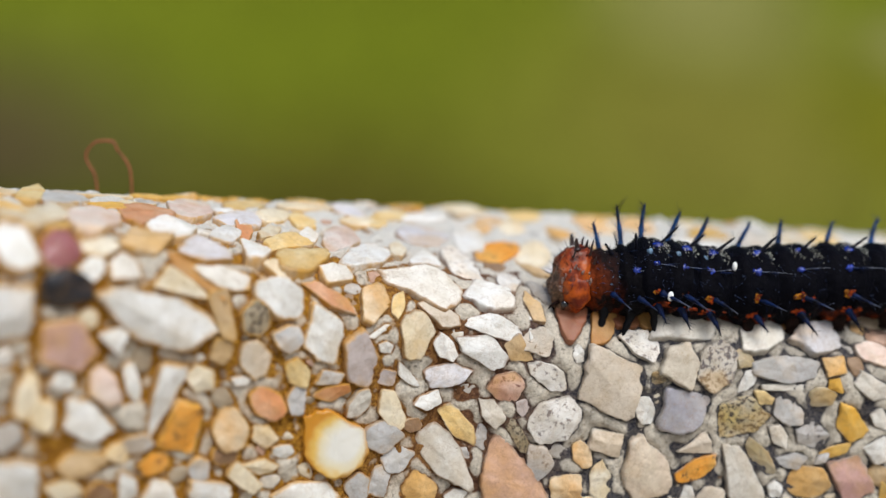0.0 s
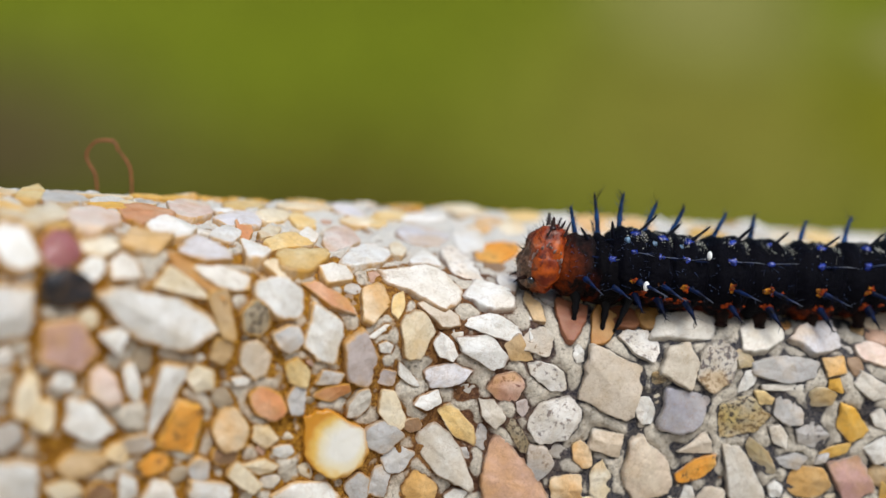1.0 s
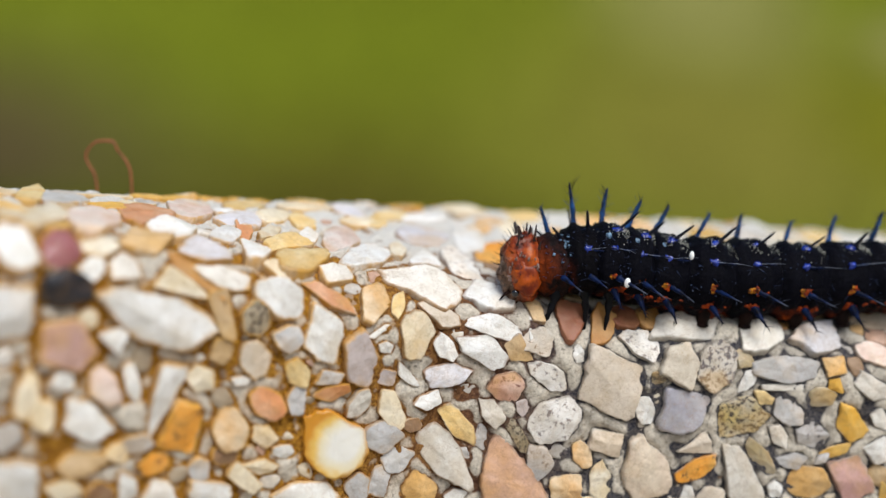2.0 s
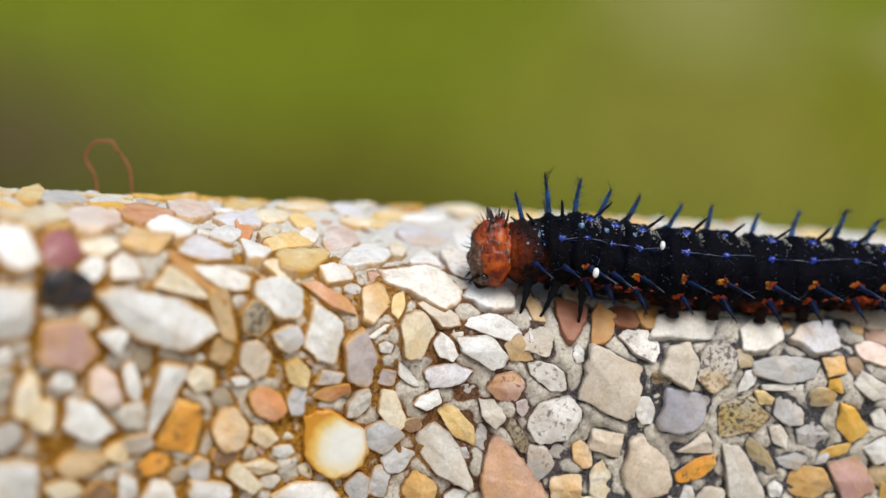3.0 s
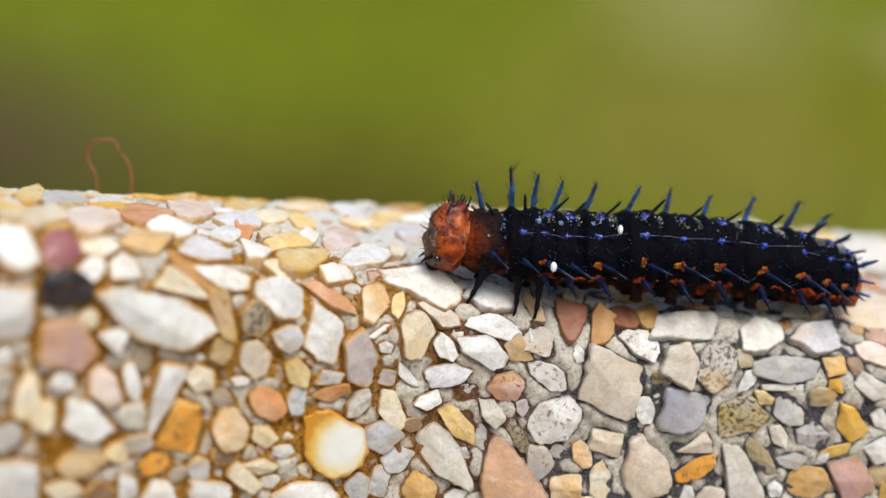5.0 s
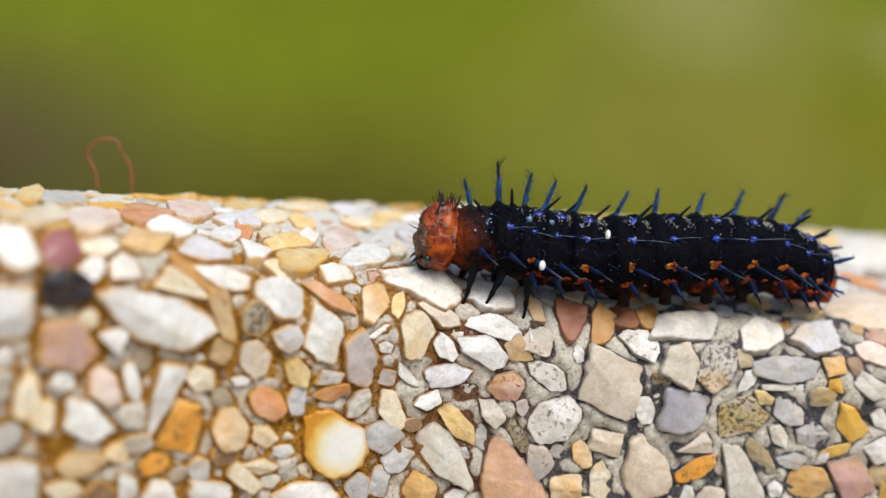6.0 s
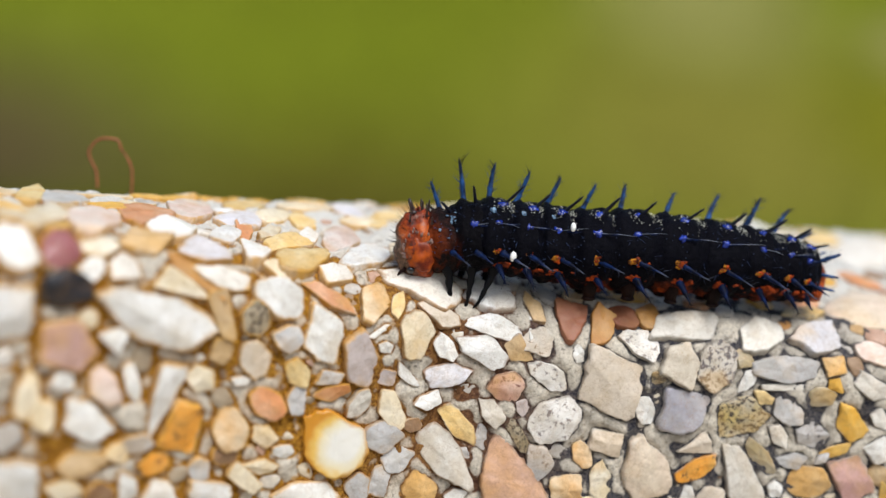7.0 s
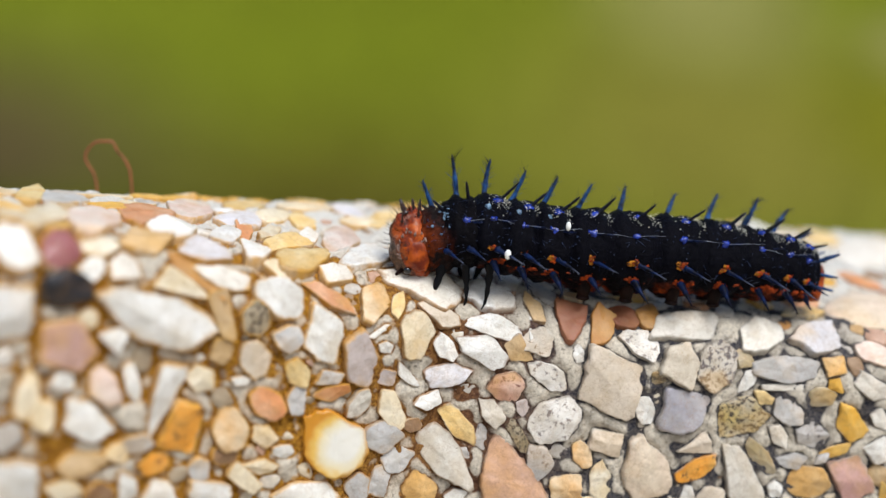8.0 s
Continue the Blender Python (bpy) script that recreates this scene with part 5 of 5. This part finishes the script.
stone(-9.0, -8.0, 2.9, 1.4, 4, 4, "grey")
stone(-11.6, -10.3, 1.9, 2.7, 3, 5, "grey")
stone(-12.3, -14.9, 2.3, 1.3, 2, 6, "white")
stone(-14.1, -16.3, 3.4, 1.4, 2, 5, "cream")
stone(-15.3, -17.5, 3.6, 1.7, -38, 4, "cream")
stone(-17.9, -18.7, 4.4, 2.0, -8, 4, "white")
stone(-5.9, -17.9, 2.5, 2.9, 1, 5, "grey")
stone(-16.8, -15.4, 2.6, 1.8, 2, 6, "brown")
stone(-18.8, -16.8, 2.1, 2.5, 2, 5, "grey")
stone(-5.3, 20.5, 5.2, 2.8, 19, 0, "sand")
stone(-7.1, 18.1, 4.2, 2.2, 54, 0, "sand")
stone(-2.6, 20.1, 5.9, 2.6, 15, 0, "white")
stone(5.0, 20.8, 4.5, 2.5, 27, 0, "peach")
stone(8.8, 23.7, 4.8, 2.9, 33, 0, "sand")
stone(7.2, 19.5, 4.1, 2.7, 58, 0, "cream")
stone(3.8, 18.2, 3.7, 2.3, 33, 0, "peach")
stone(4.7, 1.0, 5.3, 3.8, -10, 5, "white")
stone(9.4, 13.0, 7.5, 3.6, 74, 0, "cream")
stone(9.2, 8.7, 5.2, 2.0, -68, 4, "tan")
stone(7.7, -4.0, 2.1, 2.9, 37, 4, "tan")
stone(-4.1, -7.6, 1.9, 1.7, 4, 4, "mauve2")
stone(8.7, -9.2, 1.4, 1.7, 7, 5, "mauve2")
stone(8.7, -12.1, 4.1, 1.5, -47, 4, "olive")
stone(-3.9, -13.1, 3.9, 3.3, 3, 5, "grey")
stone(-1.4, -11.9, 2.0, 1.4, 3, 6, "brown")
stone(-2.6, -15.2, 3.4, 2.7, 2, 5, "grey")
stone(-3.9, -17.2, 2.2, 3.3, 2, 4, "grey")
stone(3.1, -18.5, 2.4, 1.7, 4, 5, "white")
stone(17.7, 0.7, 3.5, 2.8, -5, 6, "rust2")
stone(20.0, 1.4, 3.7, 2.3, 68, 5, "tan2")
stone(21.2, -4.9, 1.5, 1.4, 5, 4, "olive")
stone(9.4, -2.8, 3.2, 2.9, 7, 5, "speck")
stone(38.5, -4.5, 1.5, 1.5, 3, 4, "amber")
stone(37.2, -5.7, 2.8, 2.1, 3, 6, "olive2")
stone(35.1, -12.2, 3.5, 1.7, 3, 5, "grey")
stone(44.0, -13.2, 2.4, 2.3, 3, 0, "tan")
stone(44.9, -14.9, 1.4, 2.5, 3, 4, "amber")
stone(48.6, 23.7, 11.3, 6.7, 45, 0, "ivory")
stone(43.4, 6.2, 10.5, 7.0, 33, 0, "pink2")
stone(29.4, -2.5, 1.8, 2.0, 4, 4, "olive2")
stone(38.0, -11.8, 1.4, 1.2, 3, 4, "grey")
stone(5.0, -12.4, 1.3, 2.6, -3, 4, "grey2")
stone(10.8, -14.3, 2.7, 3.7, 7, 5, "grey2")
stone(27.5, -16.2, 2.8, 2.3, 3, 5, "greige")


def fill_gravel():
    """Smaller stones in every gap, joined; coarser ones along the kerb to both sides."""
    rng = random.Random(5)
    verts, faces, single = [], [], 0
    tints = ("white", "cream", "ivory", "amber", "sand", "white", "salmon", "tan3", "peach", "tan", "lilac", "amber")
    plan = ((5.0, 2500), (3.6, 8000), (2.6, 11000), (1.8, 9000), (1.25, 6000), (0.8, 4000))
    for size, tries in plan:
        for _ in range(tries):
            draw = rng.random()
            if draw < 0.35:
                x = rng.uniform(-0.056, -0.004)
            elif draw < 0.6:
                x = rng.uniform(-0.010, 0.062)
            else:
                x = rng.uniform(-0.545, 0.545)
            far = not -0.07 < x < 0.075
            if far and size < 2:
                continue
            s = rng.uniform(-0.045, 0.062)
            length = size * MM * rng.uniform(0.85, 1.25) * (1.3 if far else 1.0)
            width = length * rng.uniform(0.55, 0.95)
            turn = rng.uniform(0, math.pi)
            if covered(x, s, length, width, turn, False) > (0.03 if size > 2 else 0.16):
                continue
            covered(x, s, length, width, turn, True)
            v, f, _, ring = pebble_mesh(rng, length * 1.02, width * 1.02, rng.choice((4, 5, 5, 6)), 8 if far else 14, fine=False, worn=1.0 - 0.6 * min(max((s - 0.008) / 0.008, 0.0), 1.0))
            if size > 1.5 and single < 90 and -0.044 < x < 0.048 and -0.024 < s < 0.03:
                single += 1
                stone(x / MM, s / MM, length / MM, width / MM, math.degrees(turn), rng.choice((4, 5, 5, 6)), rng.choice(tints))
                continue
            bury(x, s, turn, ring)
            m = kerb_frame(x, s) @ Matrix.Rotation(turn, 4, "Z")
            m.translation = m.translation - m.col[2].to_3d() * rng.uniform(0.0001, 0.0005)
            at = len(verts)
            verts.extend(m @ Vector(p) for p in v)
            faces.extend(tuple(i + at for i in q) for q in f)
    tagged(part("gravel", mesh_of("gravel", verts, faces, GRAVEL), kerb, "small mixed pebbles between the larger ones"), kind="stuff")


fill_gravel()
kerb.data = kerb_skin()


# where each segment's middle is: seconds, then x, y and height over 150 mm in millimetres, and its tilt in degrees
TRACKS = {
    "head": ((0, 12.7, 4.0, -2.3, 8), (0.5, 11.0, 3.8, -0.8, 16), (1, 9.7, 3.7, -0.5, 18), (1.5, 8.9, 3.6, -1.8, -0), (3, 4.8, 3.1, -0.2, 3), (3.5, 4.4, 3.1, 0.0, 11), (4, 2.0, 2.8, 1.7, 23), (4.5, 1.2, 2.7, 1.0, 15), (6, -0.3, 2.5, 1.0, 10), (6.5, -1.4, 2.4, 1.1, 17), (7, -2.2, 2.3, 0.1, -3), (7.5, -2.5, 2.3, 0.2, -6), (8, -2.7, 2.2, 0.1, -8)),
    "t1": ((0, 15.3, 4.3, -2.6, 3), (0.5, 14.3, 4.2, -1.6, 6), (1, 12.6, 4.0, -1.3, 7), (1.5, 11.6, 3.9, -1.8, -1), (3, 7.8, 3.5, -0.3, 1), (3.5, 7.3, 3.4, -0.4, 4), (4, 5.6, 3.2, 0.5, 9), (4.5, 4.5, 3.1, 0.3, 6), (6, 2.7, 2.9, 0.6, 3), (6.5, 1.4, 2.7, 0.4, 6), (7, 0.1, 2.6, 0.2, -2), (7.5, -0.3, 2.5, 0.4, -4), (8, -0.5, 2.5, 0.3, -4)),
    "t2": ((0, 17.7, 4.6, -2.8, -2), (0.5, 17.3, 4.5, -2.2, 0), (1, 15.2, 4.3, -1.9, -0), (1.5, 14.0, 4.2, -1.6, -2), (3, 10.4, 3.8, -0.3, -1), (3.5, 9.9, 3.7, -0.7, 1), (4, 8.8, 3.6, -0.5, 4), (4.5, 7.5, 3.5, -0.3, 2), (6, 5.4, 3.2, 0.4, 2), (6.5, 3.9, 3.0, -0.1, 1), (7, 2.3, 2.9, 0.4, -2), (7.5, 1.7, 2.8, 0.7, -2), (8, 1.6, 2.8, 0.7, -2)),
    "t3": ((0, 19.6, 4.9, -2.1, -3), (0.5, 19.4, 4.9, -1.8, -2), (1, 17.3, 4.5, -1.2, -2), (1.5, 16.5, 4.4, -1.2, -1), (3, 12.7, 4.0, -0.2, 1), (3.5, 11.9, 3.9, -0.7, 1), (4, 11.6, 3.9, -0.9, 3), (4.5, 9.5, 3.7, -0.2, -1), (6, 7.7, 3.5, -0.0, 3), (6.5, 5.6, 3.2, 0.2, -3), (7, 4.5, 3.1, 0.6, -0), (7.5, 4.0, 3.1, 0.9, 0), (8, 4.0, 3.1, 0.9, 0)),
    "a1": ((0, 22.1, 5.4, -2.2, 2), (0.5, 21.7, 5.3, -1.8, 0), (1, 19.7, 5.0, -1.4, 2), (1.5, 19.1, 4.9, -1.5, 4), (3, 14.9, 4.3, -0.5, 4), (3.5, 14.3, 4.2, -0.9, 2), (4, 13.5, 4.1, -1.1, 2), (4.5, 11.7, 3.9, -0.1, -3), (6, 9.9, 3.7, -0.1, 1), (6.5, 8.1, 3.5, 0.5, -3), (7, 7.2, 3.4, 0.5, 2), (7.5, 6.7, 3.4, 0.6, 3), (8, 6.7, 3.4, 0.6, 3)),
    "a2": ((0, 24.9, 5.9, -2.4, -0), (0.5, 24.0, 5.7, -1.8, -2), (1, 22.4, 5.4, -1.5, 0), (1.5, 21.8, 5.3, -1.7, 2), (3, 17.7, 4.6, -0.7, 2), (3.5, 17.1, 4.5, -1.0, 0), (4, 16.4, 4.4, -1.1, -0), (4.5, 14.8, 4.3, 0.2, -4), (6, 12.8, 4.0, -0.2, -1), (6.5, 11.1, 3.9, 0.8, -4), (7, 10.1, 3.8, 0.4, 0), (7.5, 9.7, 3.7, 0.4, 1), (8, 9.7, 3.7, 0.4, 1)),
    "a3": ((0, 29.4, 6.7, -2.2, -2), (0.5, 28.6, 6.5, -1.5, -4), (1, 26.8, 6.2, -1.4, -1), (1.5, 26.2, 6.1, -1.8, -0), (3, 22.1, 5.4, -0.8, 1), (3.5, 21.7, 5.3, -1.0, -0), (4, 20.7, 5.1, -0.7, -2), (4.5, 18.9, 4.9, 0.7, -2), (6, 17.0, 4.5, -0.0, -2), (6.5, 15.0, 4.3, 1.4, -2), (7, 13.7, 4.1, 0.4, -1), (7.5, 13.2, 4.1, 0.4, -0), (8, 13.2, 4.1, 0.4, -0)),
    "a4": ((0, 33.7, 7.4, -1.7, -4), (0.5, 32.8, 7.3, -0.8, -2), (1, 30.6, 6.9, -1.4, -1), (1.5, 30.5, 6.9, -1.7, -1), (3, 26.0, 6.1, -0.8, 1), (3.5, 25.7, 6.0, -0.9, 0), (4, 24.7, 5.9, -0.2, -4), (4.5, 22.4, 5.5, 0.5, 2), (6, 20.9, 5.2, 0.4, -3), (6.5, 18.7, 4.8, 1.1, 3), (7, 17.4, 4.6, 0.6, -1), (7.5, 17.3, 4.6, 0.5, -0), (8, 17.3, 4.6, 0.4, -0)),
    "a5": ((0, 38.5, 8.2, -1.2, -3), (0.5, 37.4, 8.0, -1.0, -0), (1, 35.7, 7.8, -1.3, -2), (1.5, 35.6, 7.8, -1.6, -2), (3, 30.6, 6.9, -0.9, -1), (3.5, 30.4, 6.9, -1.0, -1), (4, 29.1, 6.7, 0.3, -4), (4.5, 26.0, 6.1, 0.4, 1), (6, 25.0, 6.0, 0.7, -2), (6.5, 22.2, 5.5, 0.6, 4), (7, 21.7, 5.4, 0.5, 1), (7.5, 21.7, 5.4, 0.4, 1), (8, 21.8, 5.4, 0.4, 1)),
    "a6": ((0, 43.1, 8.7, -0.8, -4), (0.5, 41.9, 8.6, -0.7, -4), (1, 40.4, 8.4, -0.9, -4), (1.5, 40.3, 8.4, -1.0, -5), (3, 34.8, 7.6, -0.7, -2), (3.5, 34.3, 7.6, -0.7, -3), (4, 32.7, 7.3, 0.6, -1), (4.5, 30.4, 6.9, 0.2, 2), (6, 28.6, 6.6, 0.9, -0), (6.5, 26.1, 6.2, 0.3, 2), (7, 25.9, 6.1, 0.3, 2), (7.5, 25.9, 6.1, 0.3, 2), (8, 25.9, 6.1, 0.3, 1)),
    "a7": ((0, 47.0, 9.2, -0.1, -3), (0.5, 45.9, 9.0, -0.1, -2), (1, 44.4, 8.9, -0.2, -2), (1.5, 44.3, 8.9, -0.4, -3), (3, 39.0, 8.2, -0.4, -1), (3.5, 38.1, 8.1, -0.3, -2), (4, 36.0, 7.9, 0.6, 3), (4.5, 34.6, 7.6, -0.1, 3), (6, 31.8, 7.2, 0.8, 5), (6.5, 29.8, 6.9, 0.1, 3), (7, 29.6, 6.8, 0.1, 3), (7.5, 29.5, 6.8, 0.1, 2), (8, 29.5, 6.8, 0.1, 2)),
    "a8": ((0, 50.4, 9.6, -0.2, 2), (0.5, 49.3, 9.4, -0.3, 2), (1, 47.7, 9.2, -0.4, 2), (1.5, 47.6, 9.2, -0.5, 2), (3, 42.0, 8.6, -0.5, 2), (3.5, 40.7, 8.4, -0.4, 3), (4, 38.0, 8.2, -0.2, 7), (4.5, 37.5, 8.1, -0.5, 5), (6, 34.0, 7.7, 0.1, 9), (6.5, 32.7, 7.4, -0.2, 4), (7, 32.5, 7.4, -0.2, 3), (7.5, 32.4, 7.4, -0.2, 3), (8, 32.4, 7.4, -0.2, 3)),
    "a9": ((0, 52.9, 9.8, -0.4, 3), (0.5, 51.7, 9.7, -0.5, 3), (1, 50.2, 9.5, -0.6, 3), (1.5, 50.1, 9.5, -0.6, 2), (3, 44.1, 8.8, -0.7, 3), (3.5, 42.6, 8.7, -0.6, 3), (4, 39.2, 8.4, -0.6, 8), (4.5, 39.5, 8.3, -0.8, 5), (6, 35.7, 8.0, -0.4, 9), (6.5, 34.7, 7.8, -0.6, 5), (7, 34.5, 7.8, -0.5, 4), (7.5, 34.4, 7.8, -0.5, 4), (8, 34.4, 7.8, -0.5, 4)),
}


def motions():
    lead = [(t, Matrix.Translation(Vector((x, 5.4, 150.2)) * MM)) for t, x, y, z, tilt in TRACKS["a3"]]
    walk(caterpillar, lead)
    for key, seg in [("head", head), *segments.items()]:
        rows = []
        for (t, x, y, z, tilt), (_, base) in zip(TRACKS[key], lead):
            if key == "head":
                m = pose(x * MM, y * MM, (z + 150) * MM, 0, tilt - 4, 4)
            else:
                m = pose(x * MM, y * MM, (z + 150) * MM, 0, tilt, 6)
            rows.append((t, base.inverted() @ m))
        walk(seg, rows)
    # the true legs step in turn
    for leg, at, n in legs:
        rows = []
        for k in range(17):
            t = k * 0.5
            swing = 14 * math.sin(t * 4.2 + (n // 2) * 1.9 + (n % 2) * 1.2)
            rows.append((t, Matrix.Translation(at) @ pose(0, 0, 0, 0, swing + 4, 0)))
        walk(leg, rows)
    # the fibre sways a little in the air
    sway = ((0.0, 0.0), (0.5, -1.0), (1.0, -1.0), (1.5, -0.5), (3.0, 1.0), (3.5, 1.5), (4.0, 0.0), (4.5, -1.0), (6.0, -3.5), (6.5, -6.0), (7.0, -5.5), (7.5, -1.0), (8.0, 1.0))
    walk(fibre, [(t, Matrix.Translation(FIBRE_BASE) @ pose(0, 0, 0, 0, -a, 0)) for t, a in sway])


motions()
